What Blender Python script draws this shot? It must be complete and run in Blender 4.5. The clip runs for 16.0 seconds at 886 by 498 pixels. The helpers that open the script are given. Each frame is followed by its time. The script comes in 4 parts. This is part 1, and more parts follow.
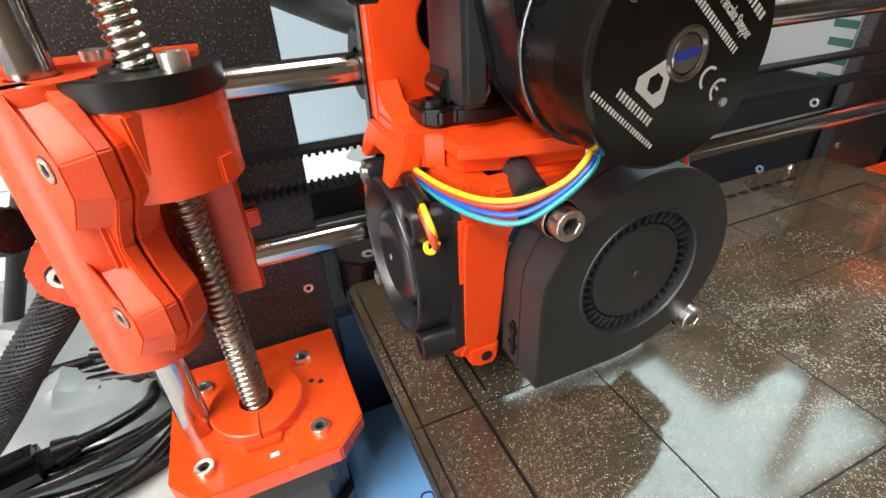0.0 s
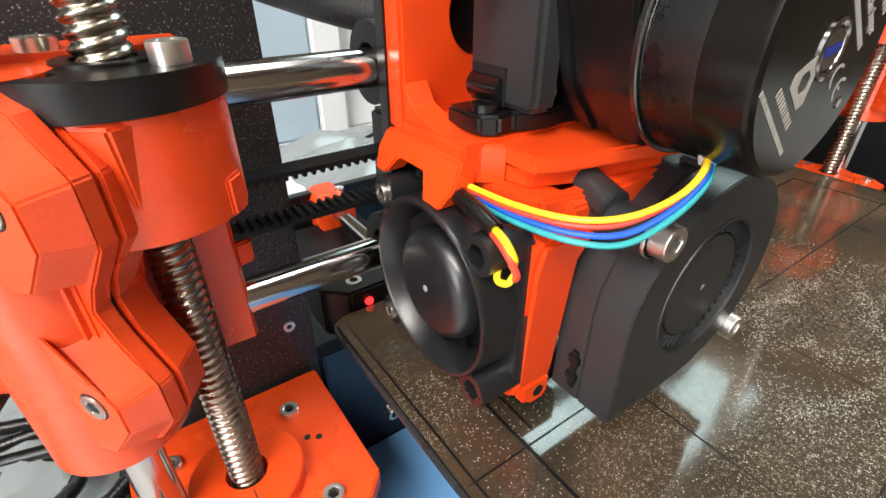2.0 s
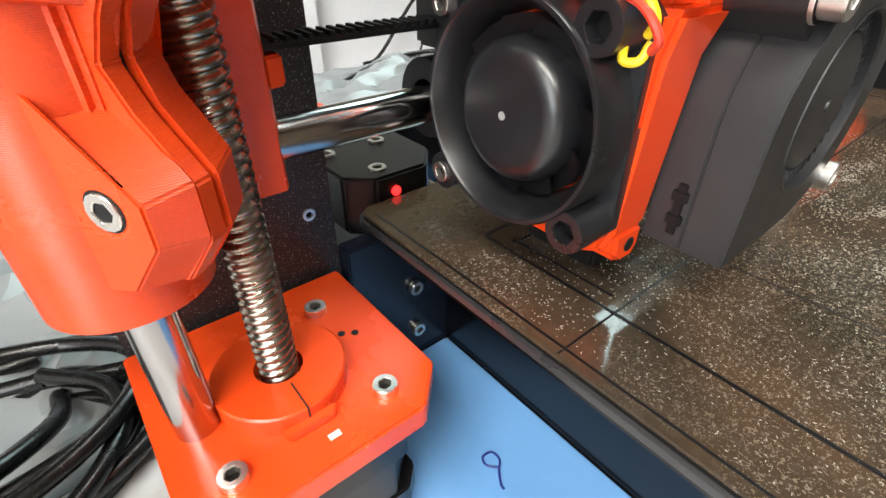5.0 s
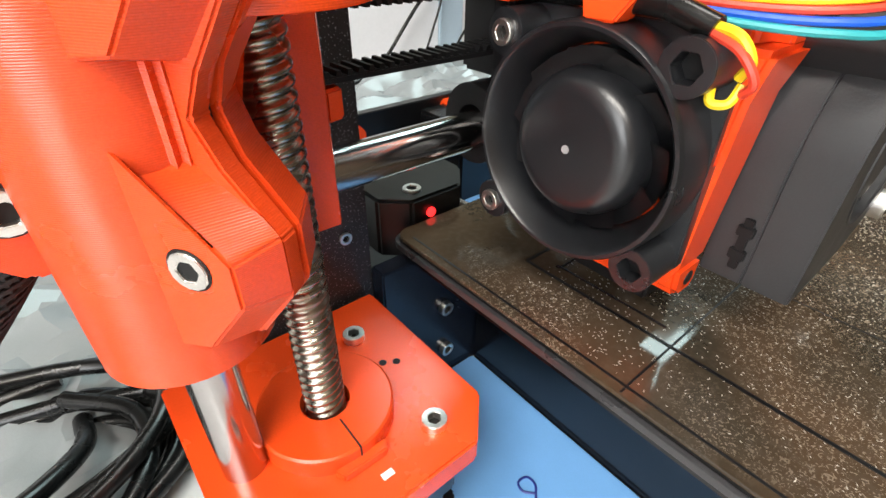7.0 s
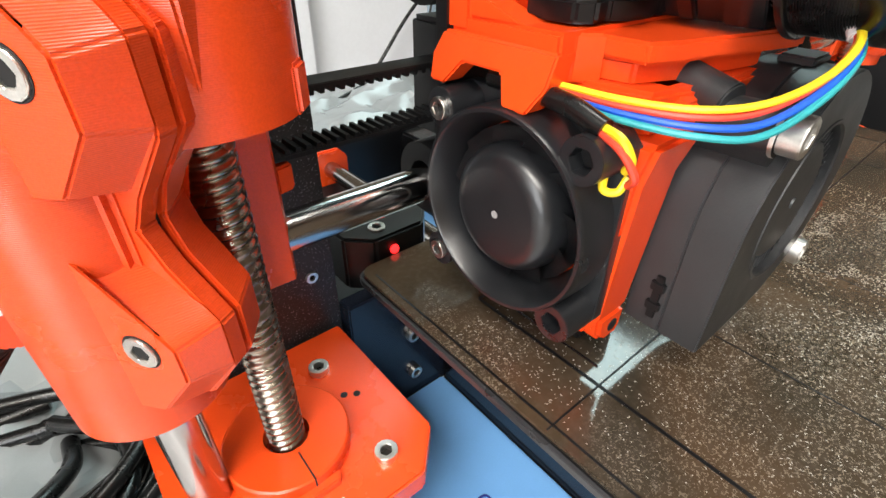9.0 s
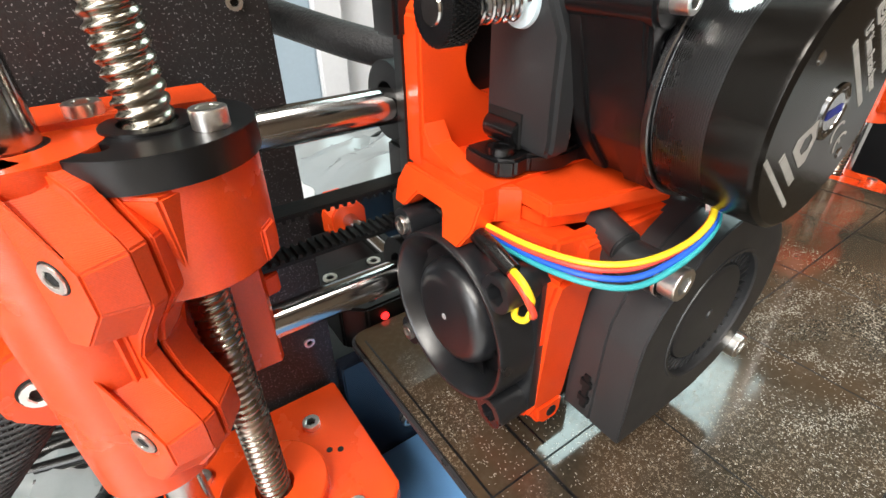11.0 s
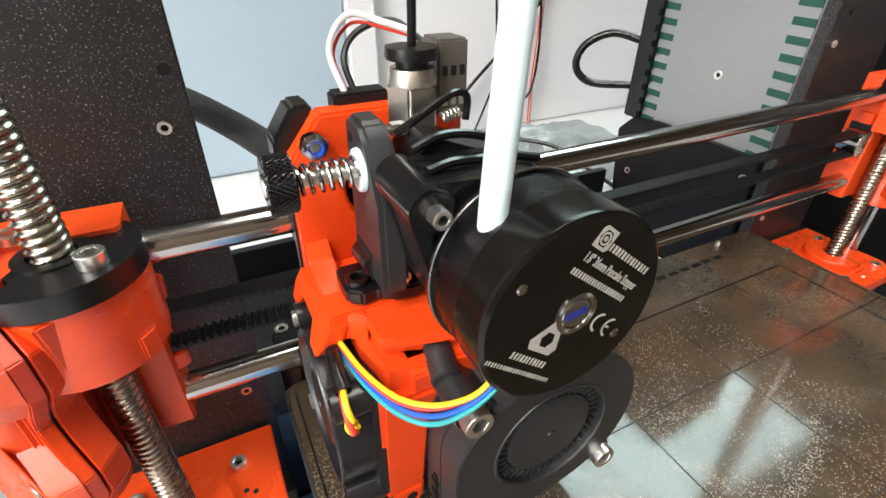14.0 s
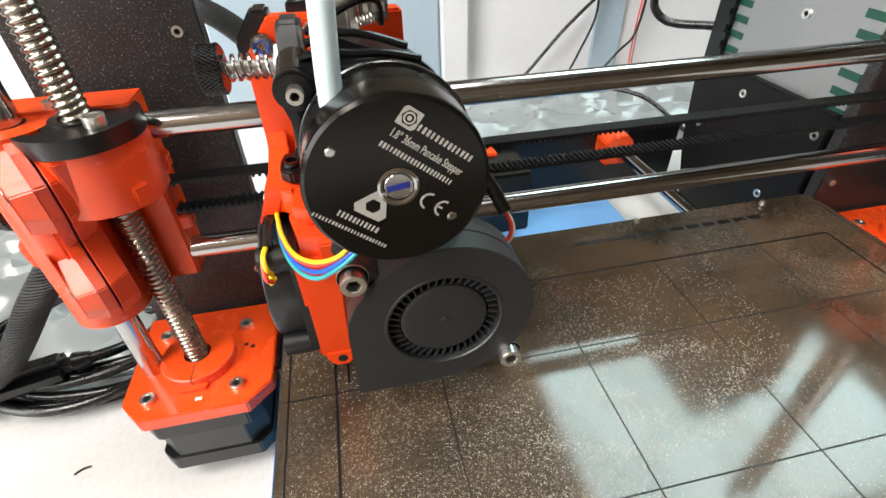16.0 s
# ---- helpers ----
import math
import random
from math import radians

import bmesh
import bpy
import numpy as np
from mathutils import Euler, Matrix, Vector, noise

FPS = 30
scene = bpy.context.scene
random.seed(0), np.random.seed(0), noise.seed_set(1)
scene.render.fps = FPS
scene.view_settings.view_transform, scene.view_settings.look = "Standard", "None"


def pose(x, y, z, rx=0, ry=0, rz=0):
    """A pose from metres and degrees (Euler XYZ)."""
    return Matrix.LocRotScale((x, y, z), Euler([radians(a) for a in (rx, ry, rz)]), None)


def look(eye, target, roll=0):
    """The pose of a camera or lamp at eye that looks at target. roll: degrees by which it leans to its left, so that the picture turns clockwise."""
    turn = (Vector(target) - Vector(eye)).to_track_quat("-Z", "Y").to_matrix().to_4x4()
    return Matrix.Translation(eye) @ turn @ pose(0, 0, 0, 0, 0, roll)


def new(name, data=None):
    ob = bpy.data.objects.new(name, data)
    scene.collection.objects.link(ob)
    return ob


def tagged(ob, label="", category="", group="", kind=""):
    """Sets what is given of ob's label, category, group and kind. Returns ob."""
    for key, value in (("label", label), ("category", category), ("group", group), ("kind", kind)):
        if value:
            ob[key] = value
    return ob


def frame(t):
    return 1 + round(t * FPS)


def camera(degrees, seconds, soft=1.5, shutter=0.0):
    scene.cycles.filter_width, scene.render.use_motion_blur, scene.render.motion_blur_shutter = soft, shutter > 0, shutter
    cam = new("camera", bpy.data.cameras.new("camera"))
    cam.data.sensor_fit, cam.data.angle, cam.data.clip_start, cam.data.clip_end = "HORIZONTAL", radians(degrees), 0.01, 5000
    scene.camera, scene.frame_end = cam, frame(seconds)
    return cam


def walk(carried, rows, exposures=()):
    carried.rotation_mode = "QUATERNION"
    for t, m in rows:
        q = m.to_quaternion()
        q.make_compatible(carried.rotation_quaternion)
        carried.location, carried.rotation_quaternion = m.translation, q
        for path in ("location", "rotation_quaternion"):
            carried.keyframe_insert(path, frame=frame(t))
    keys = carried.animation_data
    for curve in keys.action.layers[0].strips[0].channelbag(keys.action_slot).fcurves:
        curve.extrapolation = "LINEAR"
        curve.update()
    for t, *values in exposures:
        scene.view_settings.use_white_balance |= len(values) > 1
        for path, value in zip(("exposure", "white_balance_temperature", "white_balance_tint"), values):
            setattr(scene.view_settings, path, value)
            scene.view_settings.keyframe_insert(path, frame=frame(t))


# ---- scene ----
cam = camera(85.55, 16.0, soft=1.5)
PATH = [
    (0, (0.01616, -0.11532, 0.11327), (0.04824, -0.03628, 0.06108), -3.01),
    (0.5, (0.00803, -0.10244, 0.11122), (0.04458, -0.02349, 0.06191), -2.60),
    (1, (0.00659, -0.09462, 0.11330), (0.04877, -0.01715, 0.06619), -1.71),
    (1.5, (0.00441, -0.09446, 0.11514), (0.05093, -0.01980, 0.06759), -0.63),
    (2, (-0.00206, -0.08687, 0.10951), (0.04700, -0.01667, 0.05789), -0.14),
    (2.5, (-0.00293, -0.07912, 0.09448), (0.04838, -0.01207, 0.04090), -0.47),
    (3, (-0.00230, -0.07640, 0.08982), (0.05027, -0.01119, 0.03521), -0.05),
    (3.5, (-0.00089, -0.08140, 0.09039), (0.05185, -0.01757, 0.03431), -0.18),
    (4, (-0.00168, -0.08321, 0.09249), (0.05089, -0.02010, 0.03545), -0.29),
    (4.5, (-0.00867, -0.07841, 0.08266), (0.04445, -0.01487, 0.02662), 0.15),
    (5, (-0.01728, -0.07381, 0.07726), (0.03543, -0.00970, 0.02148), 0.37),
    (5.2, (-0.02066, -0.07414, 0.07983), (0.03217, -0.01075, 0.02335), 0.61),
    (7.3, (-0.02249, -0.06175, 0.08172), (0.03104, 0.00161, 0.02586), 0.77),
    (7.5, (-0.02132, -0.06277, 0.08314), (0.03207, 0.00032, 0.02686), 0.52),
    (8, (-0.02022, -0.06670, 0.08762), (0.03356, -0.00436, 0.03086), 0.68),
    (8.5, (-0.01928, -0.06988, 0.09026), (0.03465, -0.00735, 0.03385), 1.10),
    (9, (-0.01558, -0.07049, 0.09508), (0.03799, -0.00739, 0.03897), 0.73),
    (9.2, (-0.01406, -0.07109, 0.09512), (0.03955, -0.00778, 0.03927), 0.48),
    (11.3, (-0.00073, -0.08615, 0.12487), (0.04608, -0.01560, 0.07167), -1.44),
    (11.5, (0.00208, -0.08711, 0.12783), (0.04859, -0.01613, 0.07492), -1.69),
    (12, (0.01149, -0.09480, 0.13480), (0.05696, -0.02308, 0.08199), -0.71),
    (12.5, (0.02337, -0.10020, 0.13926), (0.06715, -0.02735, 0.08658), -0.32),
    (13, (0.02312, -0.09950, 0.13661), (0.06612, -0.02578, 0.08449), -0.47),
    (13.5, (0.02507, -0.09848, 0.13647), (0.06696, -0.02414, 0.08432), -0.35),
    (14, (0.03241, -0.10401, 0.14899), (0.07076, -0.02884, 0.09534), 0.44),
    (14.5, (0.03906, -0.11230, 0.15339), (0.07344, -0.03740, 0.09674), 0.66),
    (15, (0.04489, -0.11623, 0.15008), (0.07403, -0.04008, 0.09218), -0.09),
    (15.5, (0.05623, -0.12829, 0.14877), (0.07727, -0.05055, 0.08950), -1.02),
    (16, (0.07143, -0.13999, 0.14502), (0.08619, -0.06221, 0.08393), -1.95),
]
walk(cam, [(t, look(eye, target, roll)) for t, eye, target, roll in PATH])

# ---- world and light ----
world = bpy.data.worlds.new("world")
scene.world = world
world.use_nodes = True
wn = world.node_tree.nodes
wn["Background"].inputs[0].default_value = (0.75, 0.85, 1.0, 1)
wn["Background"].inputs[1].default_value = 0.02
scene.view_settings.exposure = 0.06


def area(name, eye, target, w, h, power, colour):
    d = bpy.data.lights.new(name, "AREA")
    d.shape, d.size, d.size_y, d.energy, d.color = "RECTANGLE", w, h, power, colour
    ob = new(name, d)
    ob.matrix_world = look(eye, target)
    return ob


LIGHTS = (  # middle x, y, width, depth in metres, power, colour
    (1.19, 0.66, 1.14, 0.76, 15, (0.48, 0.92, 0.97)),
    (-0.80, -0.65, 0.40, 1.20, 37, (1.0, 0.95, 0.875)),
    (0.25, -0.10, 0.30, 0.70, 7, (1.0, 0.95, 0.88)),
)
for lx, ly, lw, lh, power, colour in LIGHTS:
    area("ceiling_light_lamp", (lx, ly, 1.38), (lx, ly, 0), lw, lh, power, colour)

# unseen side lamp, added for highlights on faces turned left
area("assumed_window_lamp", (-1.285, -0.70, 0.62), (0.0, -0.70, 0.62), 0.72, 1.12, 15, (0.97, 0.98, 1.0))

# ---- materials ----
def material(name, colour, rough=0.5, metal=0.0, grain=3000.0, vary=0.12, bump=0.15, bump_mm=0.1, dirt=120.0, coat=0.0, layers=0.0, speck=None, spec=0.5):
    """A surface with fine grain, larger stains, relief, and, where asked for, print layers or bright specks."""
    m = bpy.data.materials.new(name)
    m.use_nodes = True
    nt = m.node_tree
    n, lk = nt.nodes, nt.links.new
    b = n["Principled BSDF"]
    co = n.new("ShaderNodeTexCoord")
    fine = n.new("ShaderNodeTexNoise")
    fine.inputs["Scale"].default_value, fine.inputs["Detail"].default_value = grain, 3
    big = n.new("ShaderNodeTexNoise")
    big.inputs["Scale"].default_value, big.inputs["Detail"].default_value = dirt, 5
    for t in (fine, big):
        lk(co.outputs["Object"], t.inputs["Vector"])
    add = n.new("ShaderNodeMath")
    add.operation = "ADD"
    lk(fine.outputs["Fac"], add.inputs[0])
    lk(big.outputs["Fac"], add.inputs[1])
    ramp = n.new("ShaderNodeMapRange")
    ramp.inputs["From Min"].default_value, ramp.inputs["From Max"].default_value = 0.5, 1.5
    ramp.inputs["To Min"].default_value, ramp.inputs["To Max"].default_value = 1 - vary, 1 + vary
    lk(add.outputs[0], ramp.inputs["Value"])
    mul = n.new("ShaderNodeVectorMath")
    mul.operation = "SCALE"
    mul.inputs[0].default_value = colour
    lk(ramp.outputs[0], mul.inputs["Scale"])
    out = mul.outputs[0]
    if speck:
        sp = n.new("ShaderNodeTexNoise")
        sp.inputs["Scale"].default_value, sp.inputs["Detail"].default_value = speck[0], 1
        lk(co.outputs["Object"], sp.inputs["Vector"])
        th = n.new("ShaderNodeMapRange")
        th.inputs["From Min"].default_value, th.inputs["From Max"].default_value = speck[1], speck[1] + 0.04
        lk(sp.outputs["Fac"], th.inputs["Value"])
        mix = n.new("ShaderNodeMix")
        mix.data_type = "RGBA"
        lk(th.outputs[0], mix.inputs["Factor"])
        lk(out, mix.inputs["A"])
        mix.inputs["B"].default_value = (*speck[2], 1)
        out = mix.outputs["Result"]
    lk(out, b.inputs["Base Color"])
    rr = n.new("ShaderNodeMapRange")
    rr.inputs["To Min"].default_value, rr.inputs["To Max"].default_value = rough * 0.75, min(1, rough * 1.25)
    lk(big.outputs["Fac"], rr.inputs["Value"])
    lk(rr.outputs[0], b.inputs["Roughness"])
    b.inputs["Metallic"].default_value = metal
    b.inputs["Coat Weight"].default_value = coat
    b.inputs["Specular IOR Level"].default_value = spec
    bp = n.new("ShaderNodeBump")
    bp.inputs["Strength"].default_value, bp.inputs["Distance"].default_value = bump, bump_mm * 0.001
    height = fine.outputs["Fac"]
    if layers:
        sep = n.new("ShaderNodeSeparateXYZ")
        lk(co.outputs["Object"], sep.inputs[0])
        k = n.new("ShaderNodeMath")
        k.operation = "MULTIPLY"
        k.inputs[1].default_value = 2 * math.pi / (layers * 0.001)
        lk(sep.outputs["Z"], k.inputs[0])
        s = n.new("ShaderNodeMath")
        s.operation = "SINE"
        lk(k.outputs[0], s.inputs[0])
        w = n.new("ShaderNodeMath")
        w.operation = "MULTIPLY_ADD"
        w.inputs[1].default_value = 0.35
        lk(s.outputs[0], w.inputs[0])
        lk(big.outputs["Fac"], w.inputs[2])
        height = w.outputs[0]
    lk(height, bp.inputs["Height"])
    lk(bp.outputs[0], b.inputs["Normal"])
    return m


def glow(name, colour, strength):
    m = bpy.data.materials.new(name)
    m.use_nodes = True
    b = m.node_tree.nodes["Principled BSDF"]
    b.inputs["Base Color"].default_value = (*colour, 1)
    b.inputs["Emission Color"].default_value = (*colour, 1)
    b.inputs["Emission Strength"].default_value = strength
    return m


RED = material("red_print", (0.82, 0.072, 0.009), 0.26, spec=0.7, layers=0.24, bump=0.75, bump_mm=0.06, vary=0.14, dirt=60)
DARK_RED = material("red_print_smooth", (0.80, 0.065, 0.009), 0.22, bump=0.25, bump_mm=0.05, vary=0.08, dirt=80)
BLACK = material("black_plastic", (0.0045, 0.0045, 0.005), 0.32, bump=0.2, bump_mm=0.04, grain=2500, vary=0.25)
BLACK_GLOSS = material("black_glossy_plastic", (0.006, 0.006, 0.0065), 0.21, bump=0.2, bump_mm=0.03, vary=0.25)
BLACK_MATT = material("black_matt_plastic", (0.005, 0.005, 0.0055), 0.5, spec=0.3, bump=0.4, bump_mm=0.06, vary=0.3)
FAN_DARK = material("dark_fan_plastic", (0.012, 0.0128, 0.0145), 0.30, spec=0.6, bump=0.3, bump_mm=0.04, grain=2600, vary=0.2)
FAN_BLACK = material("fan_plastic", (0.021, 0.022, 0.0235), 0.42, spec=0.6, bump=0.45, bump_mm=0.05, grain=2600, vary=0.2)
RIBBED = material("ribbed_aluminium", (0.14, 0.14, 0.145), 0.28, metal=1.0)
ANODISED = material("black_anodised_aluminium", (0.013, 0.0115, 0.010), 0.20, metal=0.6, bump=0.1, bump_mm=0.02, vary=0.15)
FRAME_BLACK = material("black_powder_coat", (0.019, 0.018, 0.018), 0.42, grain=1500, bump=0.8, bump_mm=0.15, vary=0.35, speck=(2000, 0.645, (0.26, 0.26, 0.27)))
CHROME = material("polished_steel", (0.46, 0.455, 0.45), 0.17, metal=1.0, bump=0.05, bump_mm=0.02, vary=0.08)
STEEL = material("bolt_steel", (0.86, 0.84, 0.80), 0.31, metal=1.0, bump=0.2, bump_mm=0.02, vary=0.15)
SCREW_STEEL = material("greased_steel", (0.36, 0.33, 0.275), 0.27, metal=1.0, bump=0.15, bump_mm=0.03, vary=0.22)
# bolt sockets: shade at the bottom painted as almost black steel
SOCKET_SHADE = material("socket_floor_shade", (0.02, 0.019, 0.018), 0.5, metal=1.0)
# near black, painted in for the shade inside holes, slits and recesses
HOLE_SHADE = material("hole_shade_black", (0.003, 0.003, 0.003), 0.7)
BRASS = material("nickel_plated_brass", (0.82, 0.80, 0.74), 0.30, metal=1.0)
PRINT_SILVER = material("laser_etched_marking", (0.36, 0.345, 0.315), 0.5)
PTFE = material("white_ptfe", (0.68, 0.83, 0.88), 0.35, vary=0.03, bump=0.05)
BLUE_MAT = material("blue_plastic_sheet", (0.16, 0.38, 0.72), 0.45, vary=0.06, bump=0.1)
INK = material("dark_blue_ink", (0.01, 0.02, 0.20), 0.5)
TABLE = material("white_laminate", (0.56, 0.56, 0.56), 0.30, grain=400, vary=0.12, dirt=14, bump=0.05)
DIM_WALL = material("grey_brown_paint", (0.17, 0.12, 0.08), 0.8, grain=300, vary=0.08, dirt=3)
WALL = material("white_wall_paint", (0.74, 0.75, 0.77), 0.8, grain=300, vary=0.04, dirt=3)
BLUE_WALL = material("pale_blue_board", (0.38, 0.48, 0.56), 0.6, grain=300, vary=0.05, dirt=6)
PSU_METAL = material("galvanised_steel", (0.40, 0.41, 0.41), 0.42, metal=0.75, grain=700, vary=0.08, dirt=25, bump=0.1)
GREEN = material("green_circuit_board", (0.01, 0.075, 0.05), 0.4)
RUBBER = material("black_cable_sheath", (0.006, 0.006, 0.006), 0.27, bump=0.2, bump_mm=0.05)
SLEEVE = material("braided_sleeve", (0.011, 0.011, 0.012), 0.55, grain=1200, bump=1.0, bump_mm=0.3, vary=0.6)
GREY_TEXT = material("grey_print", (0.30, 0.30, 0.30), 0.6)
WHITE = material("white_plastic", (0.72, 0.72, 0.72), 0.45)
WIRE = {k: material(k + "_wire", c, 0.35, bump=0.05, vary=0.06) for k, c in dict(yellow=(0.85, 0.62, 0.02), red=(0.75, 0.06, 0.03), blue=(0.01, 0.10, 0.62), teal=(0.03, 0.34, 0.36), white=(0.7, 0.7, 0.7), black=(0.015, 0.015, 0.015)).items()}


def bed_material():
    """Worn brown-grey print sheet: glossy film, mottled stains, and patches of pale plastic crumbs."""
    m = bpy.data.materials.new("worn_print_sheet")
    m.use_nodes = True
    n, lk = m.node_tree.nodes, m.node_tree.links.new
    b = n["Principled BSDF"]
    co = n.new("ShaderNodeTexCoord")

    def noise_at(scale, detail=3, distort=0.0):
        t = n.new("ShaderNodeTexNoise")
        t.inputs["Scale"].default_value, t.inputs["Detail"].default_value, t.inputs["Distortion"].default_value = scale, detail, distort
        lk(co.outputs["Object"], t.inputs["Vector"])
        return t.outputs["Fac"]

    def span(v, a, c, d=0.0, e=1.0):
        t = n.new("ShaderNodeMapRange")
        for k, x in zip(("From Min", "From Max", "To Min", "To Max"), (a, c, d, e)):
            t.inputs[k].default_value = x
        lk(v, t.inputs["Value"])
        return t.outputs[0]

    def times(a, c):
        t = n.new("ShaderNodeMath")
        t.operation = "MULTIPLY"
        lk(a, t.inputs[0])
        lk(c, t.inputs[1])
        return t.outputs[0]

    def mixed(f, a, c):
        t = n.new("ShaderNodeMix")
        t.data_type = "RGBA"
        lk(f, t.inputs["Factor"])
        for v, k in ((a, "A"), (c, "B")):
            if isinstance(v, tuple):
                t.inputs[k].default_value = (*v, 1)
            else:
                lk(v, t.inputs[k])
        return t.outputs["Result"]

    base = mixed(span(noise_at(28, 6, 0.6), 0.35, 0.65), (0.074, 0.047, 0.027), (0.036, 0.029, 0.020))
    base = mixed(span(noise_at(600, 3), 0.45, 0.75, 0, 0.3), base, (0.10, 0.08, 0.06))
    patches = span(noise_at(22, 4, 0.8), 0.46, 0.60)
    crumbs = times(span(noise_at(1500, 1, 1.4), 0.57, 0.63), patches)
    base = mixed(span(crumbs, 0, 1, 0, 0.5), base, (0.33, 0.27, 0.20))
    lk(base, b.inputs["Base Color"])
    lk(span(noise_at(35, 5), 0.3, 0.7, 0.06, 0.12), b.inputs["Roughness"])
    b.inputs["Specular IOR Level"].default_value = 0.7
    bp = n.new("ShaderNodeBump")
    bp.inputs["Strength"].default_value, bp.inputs["Distance"].default_value = 0.35, 0.00012
    lk(crumbs, bp.inputs["Height"])
    lk(bp.outputs[0], b.inputs["Normal"])
    return m


SHEET = bed_material()

# ---- building helpers: all sizes below in millimetres ----
MM = 0.001
SHIFT = Vector((0, 0, 0))


def place(x=0, y=0, z=0):
    """All that is built from here on stands this much further along."""
    SHIFT.xyz = x, y, z


def thing(name, base, label, category, group="", kind=""):
    ob = new(name)
    ob.empty_display_size = 0.005
    ob.location = (Vector(base) + SHIFT) * MM
    return tagged(ob, label, category, group, kind)


def origin_of(ob):
    p = Vector((0, 0, 0))
    while ob:
        p += ob.location
        ob = ob.parent
    return p


def part(name, bm, mat, parent=None, label="", smooth=None):
    """Link one bmesh, given in millimetres of the whole place, as one mesh under its thing."""
    o = origin_of(parent) if parent else Vector((0, 0, 0))
    bmesh.ops.recalc_face_normals(bm, faces=bm.faces)
    for v in bm.verts:
        v.co = (v.co + SHIFT) * MM - o
    me = bpy.data.meshes.new(name)
    bm.to_mesh(me)
    bm.free()
    me.materials.append(mat)
    me.polygons.foreach_set("use_smooth", [True] * len(me.polygons))
    me.set_sharp_from_angle(angle=radians(smooth or 32))
    ob = new(name, me)
    ob.parent = parent
    if 8 < len(me.polygons) < 3000:
        ob.modifiers.new("even_normals", "WEIGHTED_NORMAL").keep_sharp = True
    if label:
        ob["label"] = label
    return ob


def joined(*bms):
    out = bmesh.new()
    for b in bms:
        me = bpy.data.meshes.new("tmp")
        b.to_mesh(me)
        out.from_mesh(me)
        bpy.data.meshes.remove(me)
        b.free()
    return out


def rounded(bm, r, seg=2, angle=0.5):
    if r:
        es = [e for e in bm.edges if len(e.link_faces) == 2 and e.calc_face_angle(0) > angle]
        bmesh.ops.bevel(bm, geom=es, offset=r, segments=seg, affect="EDGES", clamp_overlap=True)
    return bm


def box(x0, x1, y0, y1, z0, z1, r=0.5):
    bm = bmesh.new()
    bmesh.ops.create_cube(bm, size=1, matrix=Matrix.LocRotScale(((x0 + x1) / 2, (y0 + y1) / 2, (z0 + z1) / 2), None, (abs(x1 - x0), abs(y1 - y0), abs(z1 - z0))))
    return rounded(bm, r)


def moved(bm, m):
    bmesh.ops.transform(bm, matrix=m, verts=bm.verts)
    return bm


def aim(p, d):
    """A turn that takes +z to d, then a shift to p."""
    return Matrix.Translation(p) @ Vector(d).to_track_quat("Z", "Y").to_matrix().to_4x4()


def cyl(p, q, r, r2=None, seg=32, bevel=0.3):
    p, q = Vector(p), Vector(q)
    bm = bmesh.new()
    bmesh.ops.create_cone(bm, cap_ends=True, segments=seg, radius1=r, radius2=r if r2 is None else r2, depth=(q - p).length)
    rounded(bm, bevel, 2, 0.9)
    return moved(bm, aim((p + q) / 2, q - p))


def prism(loop, axis, a, b, r=0.4, holes=()):
    """A solid: a plane outline, with holes, drawn in the two other axes and drawn out along one from a to b."""
    loops = [list(loop)] + [list(h) for h in holes]
    flat = [p for l in loops for p in l]
    put = {"x": lambda u, v, w: (w, u, v), "y": lambda u, v, w: (u, w, v), "z": lambda u, v, w: (u, v, w)}[axis]
    from mathutils.geometry import tessellate_polygon
    tris = tessellate_polygon([[Vector((*p, 0)) for p in l] for l in loops])
    bm = bmesh.new()
    lo = [bm.verts.new(put(*p, a)) for p in flat]
    hi = [bm.verts.new(put(*p, b)) for p in flat]
    for t in tris:
        if len(set(t)) == 3:
            for side in (lo, hi):
                try:
                    bm.faces.new([side[i] for i in t])
                except ValueError:
                    pass
    k = 0
    for l in loops:
        for i in range(len(l)):
            j = (i + 1) % len(l)
            bm.faces.new((lo[k + i], lo[k + j], hi[k + j], hi[k + i]))
        k += len(l)
    bmesh.ops.dissolve_limit(bm, angle_limit=0.01, verts=bm.verts, edges=bm.edges) if not holes else None
    bmesh.ops.recalc_face_normals(bm, faces=bm.faces)
    return rounded(bm, r)


def ring(cx, cy, r, seg=40, a0=0.0, a1=360.0):
    full = abs(a1 - a0 - 360) < 1e-6
    n = seg if full else seg + 1
    return [(cx + r * math.cos(radians(a0 + (a1 - a0) * i / seg)), cy + r * math.sin(radians(a0 + (a1 - a0) * i / seg))) for i in range(n)]


def lathe(profile, p, d, seg=48):
    """A turned body: rows of (radius, height) about the line from p along d."""
    bm = bmesh.new()
    rows = []
    for r, h in profile:
        rows.append([bm.verts.new((0, 0, h))] if r == 0 else [bm.verts.new((r * math.cos(2 * math.pi * i / seg), r * math.sin(2 * math.pi * i / seg), h)) for i in range(seg)])
    for a, b in zip(rows, rows[1:]):
        for i in range(seg):
            j = (i + 1) % seg
            f = [a[i % len(a)], a[j % len(a)], b[j % len(b)], b[i % len(b)]]
            f = list(dict.fromkeys(f))
            if len(f) > 2:
                bm.faces.new(f)
    return moved(bm, aim(p, d))


